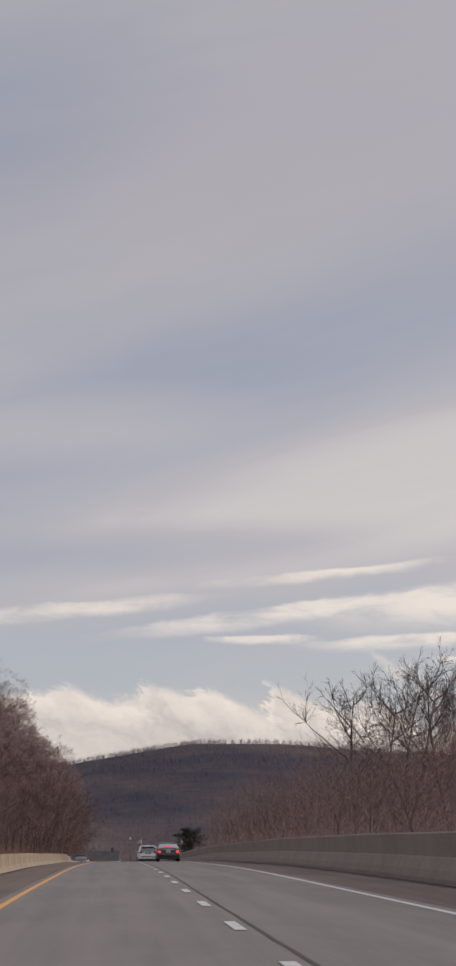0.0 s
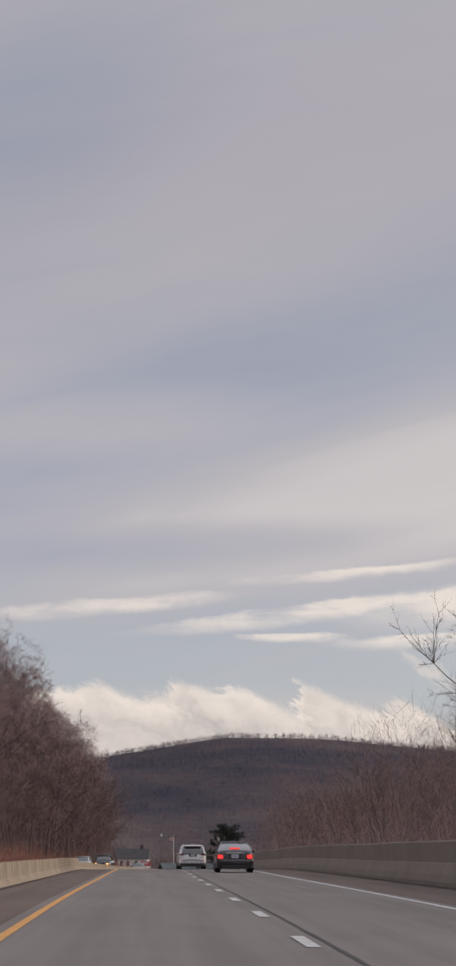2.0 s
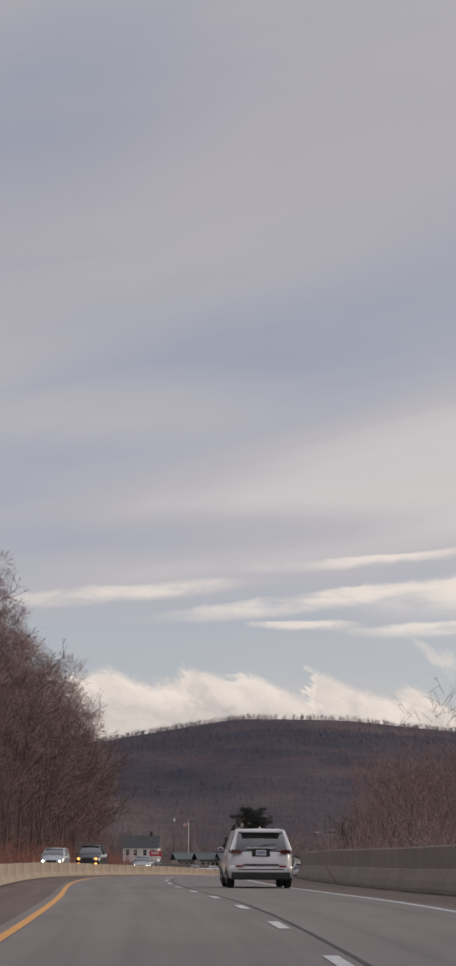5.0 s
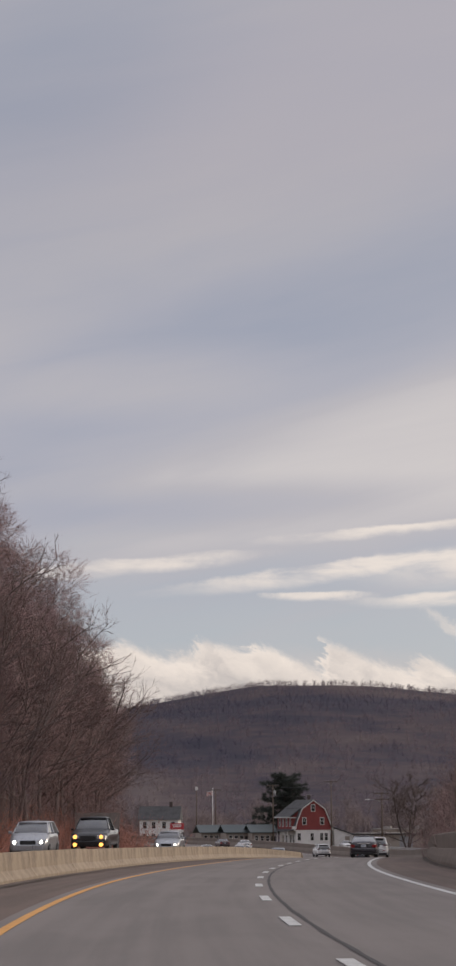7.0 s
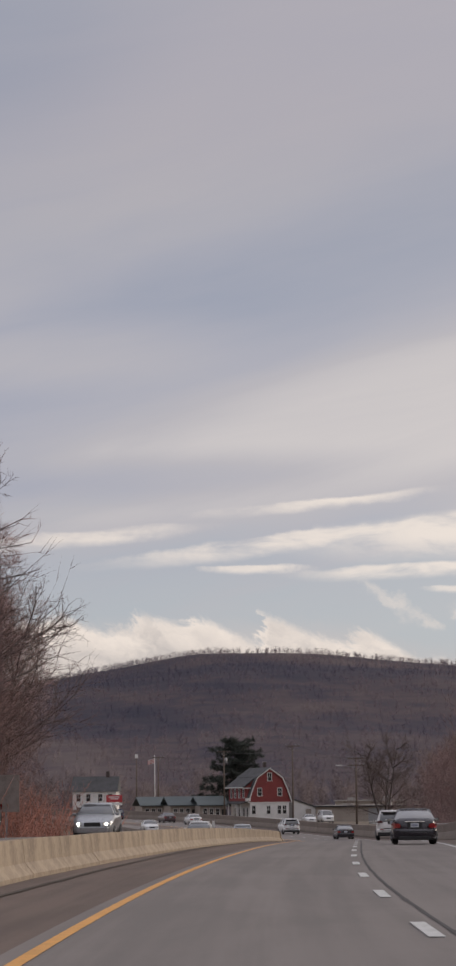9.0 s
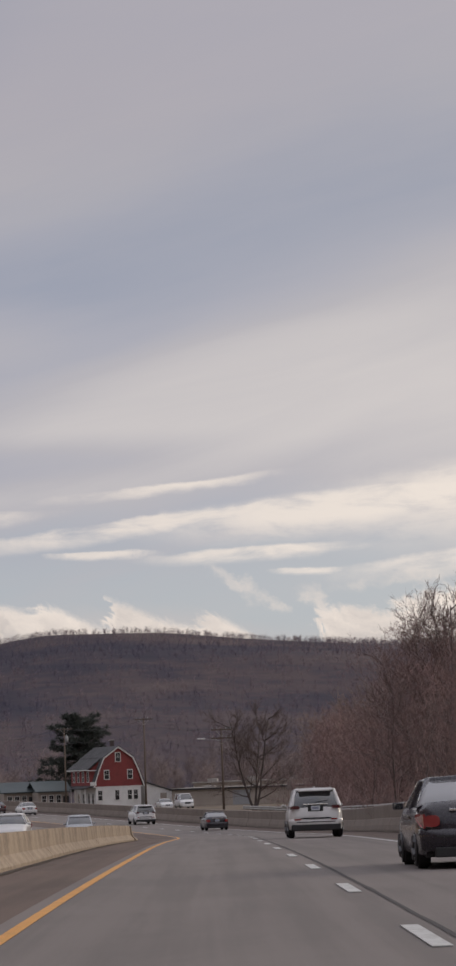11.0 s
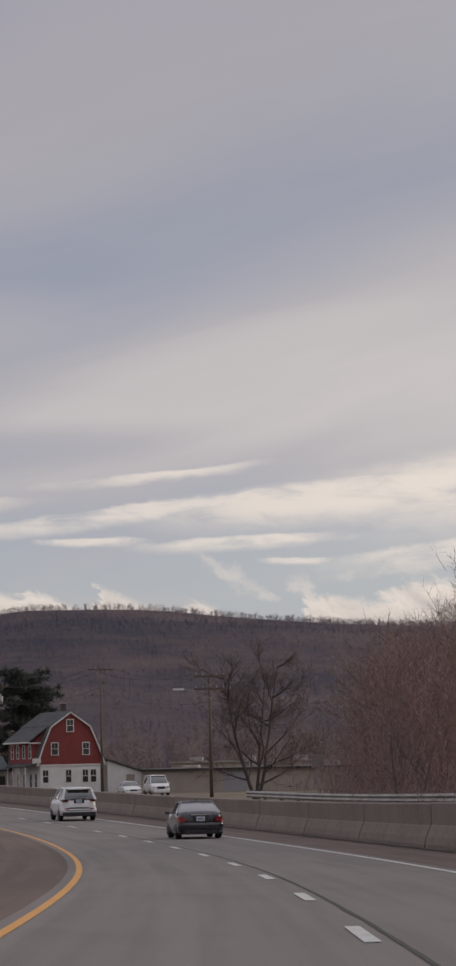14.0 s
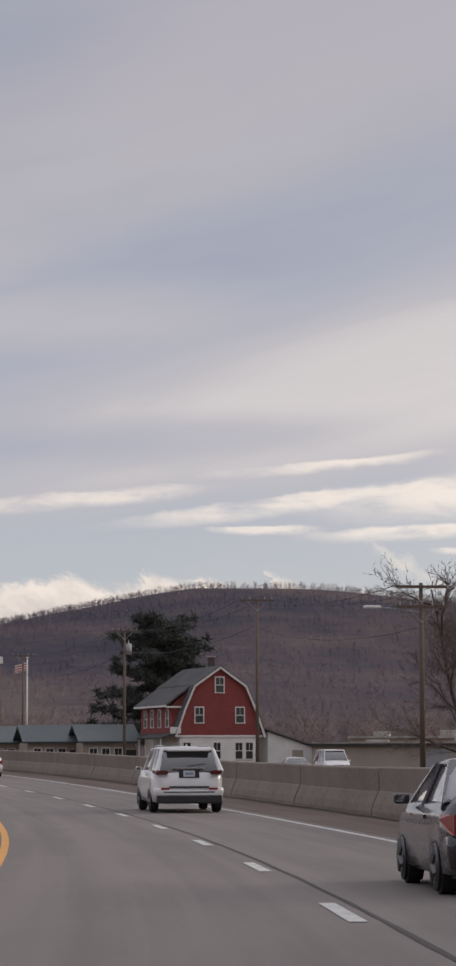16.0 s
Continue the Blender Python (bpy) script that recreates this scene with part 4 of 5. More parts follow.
def foot_twig(rng):
    s = 160 + 290 * rng.random() ** 0.35
    off = -rng.uniform(14.5, 22.0) - wood_edge(s) + 15.5
    q = on_road(s, off)
    top = 8.5 * (0.9 + 0.9 * noise.noise(Vector((s * 0.06, off * 0.1, 9.0))))
    return Vector((q.x, q.y, ground_z(q.x, q.y) + max(1.0, top) * rng.random() ** 1.2)), rng.uniform(0.6, 1.4), 0.011


fuzz("foot_twigs", 64, 24000, foot_twig, "russet_fuzz", "reddish undergrowth below the wood on the bank")


def slope_twig(rng):
    s = rng.uniform(430, 650)
    off = rng.uniform(13.0, 66.0)
    q = on_road(s, off)
    if not clear_of_yard(q.x, q.y):
        return None
    top = float(np.interp(s, [430, 515, 545], [12.5, 12.5, 8.0])) * (0.85 + 0.5 * noise.noise(Vector((s * 0.05, off * 0.08, 4.0))))
    return Vector((q.x, q.y, ground_z(q.x, q.y) + max(1.0, top) * rng.random() ** 0.9)), rng.uniform(0.7, 1.7), 0.017


def edge_twig(rng):
    y = rng.uniform(556, 650)
    x = 34.5 + (y - 545) * 0.135 + max(0.0, y - 628) * 0.6 + 11.0 * rng.random()
    top = 10.5 * (0.85 + 0.45 * noise.noise(Vector((x * 0.2, y * 0.09, 14.0))))
    return (x, y, ground_z(x, y) + max(1.0, top) * rng.random() ** 0.9), rng.uniform(0.6, 1.5), 0.014


fuzz("edge_twigs", 66, 20000, edge_twig, "russet_fuzz", "reddish-brown twigs at the edge of the yard")
fuzz("slope_twigs", 65, 64000, slope_twig, "russet_fuzz", "dense reddish-brown twigs of the wooded slope")
fuzz("parapet_twigs", 62, 62000, parapet_twig, "russet_fuzz", "crowded fine brown twigs behind the parapet")


def scatter_wood(name, seed, count, area, height, blades, mat, label, accept=None, radius=0.05, stems=True):
    """Many small bare trees in one mesh, too far off to pick apart."""
    rng = random.Random(seed)
    rows = []
    x0, x1, y0, y1 = area
    for _ in range(count):
        y = y0 + (y1 - y0) * rng.random()
        x = rng.uniform(x0, x1)
        if accept and not accept(x, y, rng):
            continue
        h = height * rng.uniform(0.65, 1.2)
        z = ground_z(x, y) - 0.3
        if stems:
            rows.append((x, y, z, rng.uniform(-0.06, 0.06), rng.uniform(-0.06, 0.06), 1.0, h * 0.85, radius * 1.1))
        for i in range(blades):
            a = rng.uniform(0, 6.2832)
            rows.append((x, y, z + h * rng.uniform(0.05, 0.62), math.cos(a), math.sin(a), rng.uniform(0.2, 1.5), h * rng.uniform(0.3, 0.52), radius * rng.uniform(0.7, 1.4)))
    return sliver_mesh(name, rows, mat, label, "woods")


def in_view(x, y, rng):
    return -0.14 * (y - 300) - 20 < x < 0.26 * (y - 300) + 60


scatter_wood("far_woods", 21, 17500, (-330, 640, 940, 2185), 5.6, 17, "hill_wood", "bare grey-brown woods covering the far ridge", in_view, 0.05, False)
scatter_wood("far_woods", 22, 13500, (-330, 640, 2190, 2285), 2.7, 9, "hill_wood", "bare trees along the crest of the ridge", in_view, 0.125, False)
scatter_wood("valley_woods", 23, 640, (-60, 260, 810, 1060), 9.5, 80, "mid_wood", "pale bare trees at the foot of the hill", None, 0.03)
scatter_wood("valley_woods", 24, 110, (66, 170, 640, 800), 8.5, 110, "mid_wood", "bare trees behind the warehouse", None, 0.028)
scatter_wood("valley_woods", 25, 90, (-70, 2, 835, 980), 9.0, 90, "mid_wood", "bare trees behind the white house", None, 0.03)


def pine(seed, height, width, label, bare=0.12, name="pine_tree"):
    rng = random.Random(seed)
    V, F, W, G = [], [], [], []
    stem = limb(V, F, (0, 0, -0.3), (0, 0, 1), height * 0.95, height * 0.02, height * 0.004, 8, 8, rng, 0.04)
    for i in range(60):
        t = bare + (0.98 - bare) * i / 60
        p, d, _ = stem[min(8, int(t * 8))]
        p = p + d * (height * 0.95 / 8) * (t * 8 % 1)
        reach = width * 0.5 * (0.55 + 0.6 * math.sin(min(1, (1 - t) * 1.25) * 1.9)) * rng.uniform(0.55, 1.15)
        a = i * 2.4 + rng.uniform(-0.5, 0.5)
        d2 = Vector((math.cos(a), math.sin(a), rng.uniform(0.0, 0.35)))
        br = limb(V, F, p, d2, reach, height * 0.004, height * 0.0012, 4, 4, rng, 0.12, 0.03)
        for q, dq, tq in br[1:]:
            for _ in range(4):
                c = q + Vector((rng.gauss(0, 0.5), rng.gauss(0, 0.5), rng.gauss(0.1, 0.2)))
                for _ in range(24):
                    v = Vector((rng.gauss(0, 1), rng.gauss(0, 1), rng.gauss(0.25, 0.6))).normalized()
                    sliver(W, G, c, v, rng.uniform(0.45, 1.0), 0.065)
    top = thing(name, None, label, "tree")
    from_lists("trunk", V, F, M["bark"], top, smooth=True)
    from_lists("crown", W, G, M["needles"], top)
    return top


big_pine = pine(41, 15.2, 10.5, "large dark green pine behind the red house", 0.2)
big_pine.matrix_basis = pose(25.2, 738.0, ground_z(24.6, 738) - 0.1)


# ---- the red and white house with a gambrel gable ----
def window_unit(parent, x, z, w, h, y, name="window"):
    """A sash window on a wall that faces -y."""
    bm = bmesh.new()
    for a in ((x - w / 2 - 0.09, x + w / 2 + 0.09, y - 0.05, y + 0.02, z + h / 2, z + h / 2 + 0.1), (x - w / 2 - 0.09, x - w / 2, y - 0.05, y + 0.02, z - h / 2, z + h / 2),
              (x + w / 2, x + w / 2 + 0.09, y - 0.05, y + 0.02, z - h / 2, z + h / 2), (x - w / 2 - 0.12, x + w / 2 + 0.12, y - 0.09, y + 0.02, z - h / 2 - 0.08, z - h / 2),
              (x - w / 2, x + w / 2, y - 0.035, y + 0.0, z - 0.03, z + 0.03), (x - 0.015, x + 0.015, y - 0.03, y + 0.0, z, z + h / 2)):
        box(bm, *a)
    win = part(name, bm, M["trim"], parent, "white framed sash window")
    part("pane", a_box(x - w / 2, x + w / 2, y - 0.012, y - 0.002, z - h / 2, z + h / 2), M["window"], win, "dark reflecting glass")
    return win


def side_window(parent, y, z, w, h, x):
    """The same on a wall that faces -x."""
    bm = bmesh.new()
    for a in ((y - w / 2 - 0.09, y + w / 2 + 0.09, z + h / 2, z + h / 2 + 0.1), (y - w / 2 - 0.09, y - w / 2, z - h / 2, z + h / 2),
              (y + w / 2, y + w / 2 + 0.09, z - h / 2, z + h / 2), (y - w / 2 - 0.12, y + w / 2 + 0.12, z - h / 2 - 0.08, z - h / 2), (y - w / 2, y + w / 2, z - 0.03, z + 0.03)):
        box(bm, x - 0.05, x + 0.02, a[0], a[1], a[2], a[3])
    win = part("window", bm, M["trim"], parent, "white framed sash window")
    part("pane", a_box(x - 0.012, x - 0.002, y - w / 2, y + w / 2, z - h / 2, z + h / 2), M["window"], win, "dark reflecting glass")


def red_house(m):
    h = thing("house", m @ Matrix.Diagonal((0.93, 0.95, 1.0, 1.0)), "red gambrel-gabled house with a white clapboard ground floor", "house")
    D, FLOOR, W = 11.0, 3.25, 3.75
    part("wall", a_box(-W, W, 0, D, 0, FLOOR), M["white_siding"], h, "white clapboard ground-floor wall")
    boards = bmesh.new()
    for i in range(15):
        z = 0.25 + i * 0.2
        box(boards, -W - 0.012, W + 0.012, -0.014, 0.0, z, z + 0.018)
        box(boards, -W - 0.014, -W, -0.014, D, z, z + 0.018)
    part("clapboard", boards, M["white_siding"], h)
    # gable: knee at two thirds, peak in the middle
    gab = [(-4.05, FLOOR), (4.05, FLOOR), (3.35, 5.4), (2.45, 7.35), (0.0, 8.95), (-2.45, 7.35), (-3.35, 5.4)]
    part("gable_wall", prism(gab, -0.06, 0.3), M["red_siding"], h, "barn-red shingled gable")
    part("upper_wall", prism([(-3.7, FLOOR), (3.7, FLOOR), (2.3, 7.1), (0, 8.6), (-2.3, 7.1)], 0.3, D), M["red_siding"], h)
    courses = bmesh.new()
    for i in range(26):
        z = FLOOR + 0.2 + i * 0.21
        half = float(np.interp(z, [FLOOR, 5.4, 7.35, 8.95], [4.05, 3.35, 2.45, 0.0])) - 0.12
        if half > 0.1:
            box(courses, -half, half, -0.075, -0.058, z, z + 0.02)
    part("shingle_course", courses, M["red_siding"], h)
    line = [(-4.35, 3.2), (-3.5, 5.45), (-2.55, 7.5), (0, 9.15), (2.55, 7.5), (3.5, 5.45), (4.35, 3.2)]
    for (xa, za), (xb, zb) in zip(line[:-1], line[1:]):
        d = Vector((xb - xa, 0, zb - za)).normalized()
        nx, nz = -d.z, d.x
        part("barge_board", prism([(xa, za), (xb, zb), (xb - nx * 0.2, zb - nz * 0.2), (xa - nx * 0.2, za - nz * 0.2)], -0.42, -0.3), M["trim"], h, "white barge board")
        part("roof", prism([(xa + nx * 0.06, za + nz * 0.06), (xb + nx * 0.06, zb + nz * 0.06), (xb, zb), (xa, za)], -0.45, D + 0.3), M["shingle"], h, "grey shingle roof slope")
    # long side dormer wall with its own low roof
    part("dormer_wall", a_box(-4.3, -1.2, 0.9, D - 0.3, FLOOR, 5.85), M["red_siding"], h, "dark red side wall of the upper floor")
    part("dormer_gable", prism([(-4.3, 5.85), (-1.2, 5.85), (-1.2, 8.28)], 0.9, D - 0.3), M["red_siding"], h)
    part("dormer_roof", prism([(-4.9, 5.75), (-1.2, 8.3), (-1.2, 8.45), (-4.95, 5.9)], 0.55, D), M["shingle"], h, "grey shingle roof over the side wall")
    part("fascia", prism([(-4.93, 5.62), (-3.2, 5.62), (-3.2, 5.76), (-4.93, 5.76)], 0.45, 0.58), M["trim"], h)
    part("eave_board", a_box(-4.97, -4.9, 0.5, D, 5.68, 5.86), M["trim"], h)
    for y in (2.2, 4.6, 7.0, 9.2):
        side_window(h, y, 4.75, 0.85, 1.4, -4.3)
    for y in (1.6, 3.6, 6.2, 8.6):
        side_window(h, y, 1.55, 0.85, 1.5, -W)
    part("porch_roof", prism([(-5.5, 3.0), (-3.75, 3.4), (-3.75, 3.55), (-5.55, 3.12)], 0.6, 8.0), M["shingle"], h, "low porch roof along the side")
    for y in (0.8, 3.2, 5.6, 7.8):
        part("porch_post", a_box(-5.4, -5.28, y, y + 0.12, 0, 3.05), M["trim"], h)
    box_bm = a_box(-4.6, -3.8, -0.45, 0.35, 3.45, 4.0, bevel=0.03)
    part("sign_box", box_bm, M["trim"], h, "white box sign on the porch roof")
    window_unit(h, 0.0, 7.55, 0.75, 1.25, -0.08)
    window_unit(h, -1.95, 5.0, 0.75, 1.25, -0.08)
    window_unit(h, 1.95, 5.0, 0.75, 1.25, -0.08)
    for x in (-3.1, -0.25, 1.85, 2.85):
        window_unit(h, x, 2.0, 0.66, 1.35, -0.016)
    part("water_table", a_box(-4.1, 4.1, -0.12, -0.06, FLOOR - 0.1, FLOOR + 0.06), M["trim"], h, "white band between the storeys")
    part("sill_board", a_box(-W - 0.02, W + 0.02, -0.03, 0.0, 0.0, 0.25), M["tan_wall"], h)
    ch = part("chimney", a_box(0.65, 1.2, 5.0, 5.55, 7.5, 10.1), M["brick"], h, "dark brick chimney with a pale cap")
    part("cap", a_box(0.58, 1.27, 4.93, 5.62, 10.1, 10.2), M["flat_roof"], ch)
    return h


GZ = -2.25
red_house(pose(30.0, 719.0, GZ, 0, 0, 15))

annex = thing("annex", pose(36.2, 722.0, GZ, 0, 0, 15), "white lean-to annex with a grey roof beside the red house", "building")
part("wall", prism([(-2.0, 0), (2.0, 0), (2.0, 2.3), (-2.0, 3.6)], 0, 6.0), M["white_siding"], annex)
part("roof", prism([(-2.3, 3.75), (2.3, 2.25), (2.3, 2.4), (-2.3, 3.9)], -0.3, 6.3), M["shingle"], annex)
part("door", a_box(0.2, 1.2, -0.03, 0.02, 0, 2.05), M["tan_wall"], annex)


def low_shed(m, length, depth, label):
    b = thing("shed", m, label, "building", "row of low sheds")
    part("wall", a_box(0, length, 0, depth, 0, 2.75), M["tan_wall"], b)
    part("roof", prism([(-0.5, 2.7), (length + 0.5, 2.7), (length + 0.5, 2.82), (-0.5, 2.82)], -0.6, 0.0), M["green_roof"], b)
    bm = bmesh.new()
    vs = [bm.verts.new(c) for c in ((-0.5, -0.6, 2.72), (length + 0.5, -0.6, 2.72), (length + 0.5, depth * 0.5, 4.25), (-0.5, depth * 0.5, 4.25),
                                     (-0.5, depth + 0.5, 2.75), (length + 0.5, depth + 0.5, 2.75))]
    bm.faces.new((vs[0], vs[1], vs[2], vs[3]))
    bm.faces.new((vs[3], vs[2], vs[5], vs[4]))
    r = bmesh.ops.extrude_face_region(bm, geom=bm.faces[:])
    for v in r["geom"]:
        if isinstance(v, bmesh.types.BMVert):
            v.co.z += 0.14
    part("roof_slope", bm, M["green_roof"], b, "grey-green metal roof")
    for i in range(int(length / 1.2)):
        part("seam", prism([(0.1 + i * 1.2, 2.86), (0.16 + i * 1.2, 2.86), (0.16 + i * 1.2, 2.9), (0.1 + i * 1.2, 2.9)], -0.62, -0.5), M["green_roof"], b)
    n = int(length / 1.15)
    for i in range(n):
        if i % 5 == 3:
            part("door", a_box(0.5 + i * 1.1, 1.4 + i * 1.1, -0.03, 0.01, 0, 2.1), M["dark_panel"], b, "dark doorway")
        else:
            window_unit(b, 0.9 + i * 1.1, 1.65, 0.62, 1.15, -0.01)
    return b


low_shed(pose(8.6, 738.0, GZ, 0, 0, 8), 7.6, 8, "low tan shed with a grey-green metal roof")
low_shed(pose(13.4, 731.0, GZ + 0.02, 0, 0, 8), 5.4, 8, "low tan shed with windows under a green metal roof")
low_shed(pose(18.4, 726.5, GZ + 0.01, 0, 0, 8), 4.6, 8, "short tan shed next to the red house")


def warehouse():
    b = thing("warehouse", pose(37.6, 716.0, GZ, 0, 0, -14), "long low tan warehouse with a pale flat roof", "building")
    L = 46.0
    part("wall", a_box(0, L, 0, 14, 0, 2.35), M["tan_wall"], b)
    part("roof", a_box(-0.3, L + 0.3, -0.5, 14.3, 2.35, 2.56), M["dark_panel"], b, "dark roof edge")
    part("roofing", a_box(0.0, L, -0.2, 14.0, 2.56, 2.64), M["flat_roof"], b, "pale patched roofing")
    for i in range(8):
        part("pilaster", a_box(2 + i * 5.8, 2.22 + i * 5.8, -0.08, 0.0, 0, 2.35), M["tan_wall"], b)
    for i, w in enumerate((1.8, 0.9, 2.4, 1.2)):
        part("roof_unit", a_box(4 + i * 7.5, 4 + i * 7.5 + w, 4, 5.4, 2.64, 2.9 + 0.14 * (i % 3), bevel=0.04), M["flat_roof"], b, "pale roof vent unit")
    for x in (9.0, 22.0):
        part("door", a_box(x, x + 2.6, -0.05, 0.0, 0, 2.1), M["grey_metal"], b, "grey roller door")
    b2 = thing("warehouse", pose(44.0, 748.0, GZ, 0, 0, -10), "further pale flat-roofed building behind the warehouse", "building")
    part("wall", a_box(0, 40, 0, 12, 0, 3.2), M["tan_wall"], b2)
    part("roof", a_box(-0.3, 40.3, -0.3, 12.3, 3.2, 3.4), M["flat_roof"], b2)
    for i in range(5):
        part("roof_unit", a_box(2 + i * 6.5, 3.6 + i * 6.5, 3, 5, 3.4, 3.9 + 0.1 * (i % 2), bevel=0.04), M["flat_roof"], b2)


warehouse()


def white_house():
    h = thing("house", pose(-4.4, 800.0, GZ, 0, 0, -6), "white clapboard house with a grey gable roof", "house")
    part("wall", a_box(0, 8.8, 0, 7, 0, 5.6), M["white_siding"], h)
    roof = bmesh.new()
    vs = [roof.verts.new(c) for c in ((-0.4, -0.4, 5.5), (9.2, -0.4, 5.5), (9.2, 3.5, 8.6), (-0.4, 3.5, 8.6), (-0.4, 7.4, 5.5), (9.2, 7.4, 5.5))]
    for f in ((0, 1, 2, 3), (3, 2, 5, 4), (0, 3, 4), (1, 5, 2), (0, 4, 5, 1)):
        roof.faces.new([vs[i] for i in f])
    part("roof", roof, M["shingle"], h)
    for x in (1.2, 3.2, 5.6, 7.6):
        window_unit(h, x, 4.3, 0.8, 1.4, -0.01)
    for x in (1.2, 3.2, 7.4):
        window_unit(h, x, 1.6, 0.8, 1.5, -0.01)
    part("door", a_box(4.9, 5.9, -0.03, 0.01, 0, 2.1), M["dark_panel"], h)
    part("door_hood", prism([(4.6, 2.4), (6.2, 2.4), (6.2, 2.5), (4.6, 2.5)], -0.8, 0.0), M["trim"], h)
    part("chimney", a_box(6.5, 7.2, 3.2, 3.9, 8.0, 9.6), M["brick"], h)
    g = thing("house", pose(-1.0, 850.0, ground_z(-1, 850), 0, 0, 8), "far grey-roofed white house among bare trees", "house")
    part("wall", a_box(0, 7, 0, 6, 0, 6.4), M["white_siding"], g)
    part("roof", prism([(-0.4, 6.3), (7.4, 6.3), (3.5, 8.8)], -0.3, 6.3), M["shingle"], g)
    # red board in front
    p = thing("sign", pose(3.4, 702.0, GZ, 0, 0, 0), "red roadside sign board with a white strip below", "sign")
    part("board", a_box(-1.3, 1.3, -0.1, 0.1, 3.6, 4.75, bevel=0.02), M["sign_red"], p)
    for i, (x0, x1, z) in enumerate(((-0.9, 0.8, 4.35), (-0.7, 0.7, 4.05))):
        part("lettering", a_box(x0, x1, -0.115, -0.1, z, z + 0.16), M["sign_white"], p, "pale bar of lettering")
    part("strip_board", a_box(-1.3, 1.3, -0.1, 0.1, 3.1, 3.5, bevel=0.02), M["sign_white"], p)
    for x in (-1.0, 0.9):
        part("post", a_box(x, x + 0.12, -0.05, 0.05, 0, 3.6), M["grey_metal"], p)
    # back of a board seen on the bank
    q = on_road(402, -14.4)
    k = thing("sign", pose(q.x, q.y, ground_z(q.x, q.y), 0, 0, 4), "weathered grey back of a road sign on two posts", "sign")
    part("board", a_box(-1.5, 1.5, -0.04, 0.04, 1.5, 3.1, bevel=0.01), M["sign_back"], k)
    for x in (-1.0, 0.9):
        part("post", a_box(x, x + 0.1, 0.04, 0.12, -0.2, 3.1), M["grey_metal"], k)


white_house()


# ---- poles, wires, flag, rails ----
def utility_pole(x, y, top, label, arms=1, bulk=False):
    z0 = ground_z(x, y) - 0.2
    p = thing("utility_pole", pose(x, y, z0, 0, 0, 4), label, "pole", "utility poles")
    h = top - z0
    part("shaft", a_tube((0, 0, 0), (0, 0, h), 0.14, 0.09, 10), M["pole_wood"], p, smooth=True)
    for i in range(arms):
        z = h - 0.25 - i * 0.9
        arm = part("crossarm", a_box(-1.15, 1.15, -0.2, -0.09, z, z + 0.13), M["pole_wood"], p, "wooden crossarm")
        for k in (-1.0, -0.5, 0.5, 1.0):
            part("insulator", a_tube((k, -0.145, z + 0.13), (k, -0.145, z + 0.32), 0.045, 0.03, 6), M["grey_metal"], arm)
        for sx in (-1, 1):
            part("brace", a_tube((0, -0.15, z - 0.65), (sx * 0.7, -0.15, z + 0.02), 0.02, 0.02, 5), M["steel"], p)
    if bulk:
        can = part("transformer", a_tube((0.32, -0.1, h - 2.1), (0.32, -0.1, h - 1.2), 0.24, 0.24, 12), M["grey_metal"], p, "grey transformer can", smooth=True)
        part("bushing", a_tube((0.32, -0.1, h - 1.2), (0.32, -0.1, h - 0.95), 0.05, 0.03, 6), M["white_metal"], can)
    return Vector((x, y, top))


pa = utility_pole(21.9, 712.0, 9.7, "weathered wooden utility pole with a transformer", 1, True)
pb = utility_pole(30.4, 673.0, 9.8, "tall thin wooden utility pole with one crossarm", 1)
pc = utility_pole(34.6, 620.0, 7.1, "dark wooden utility pole with a crossarm and a street lamp", 2)
lamp_pole = bpy.data.objects["utility_pole.002"]
part("lamp_arm", a_tube((0, 0, 8.2), (-1.9, 0, 8.45), 0.03, 0.025, 6), M["grey_metal"], lamp_pole, "grey lamp arm")
part("lamp_head", a_box(-2.65, -1.85, -0.13, 0.13, 8.38, 8.52, bevel=0.05), M["white_metal"], lamp_pole, "pale cobra-head lamp housing")
pd = Vector((12.0, 760.0, 9.5))


def wires(name, a, b, offs, sag, label):
    top = thing(name, None, label, "cable")
    for ox, oz in offs:
        bm = bmesh.new()
        prev = None
        for i in range(13):
            t = i / 12
            q = a.lerp(b, t) + Vector((ox, 0, oz - sag * 4 * t * (1 - t)))
            if prev is not None:
                tube(bm, prev, q, 0.016, 0.016, 4)
            prev = q
        part("wire", bm, M["wire"], top)


wires("overhead_wires", pa, pb, ((-1.0, -0.05), (0.5, -0.05), (0, -1.8)), 0.8, "sagging black wires between wooden poles")
wires("overhead_wires", pb, pc, ((-1.0, -0.05), (1.0, -0.05), (0, -2.0)), 0.7, "sagging black wires from pole to pole")
wires("overhead_wires", pa, pd, ((-1.0, -0.05), (1.0, -0.05), (0, -2.0)), 0.8, "sagging black wires over the sheds")
utility_pole(12.0, 760.0, 9.6, "distant wooden utility pole behind the sheds", 1)

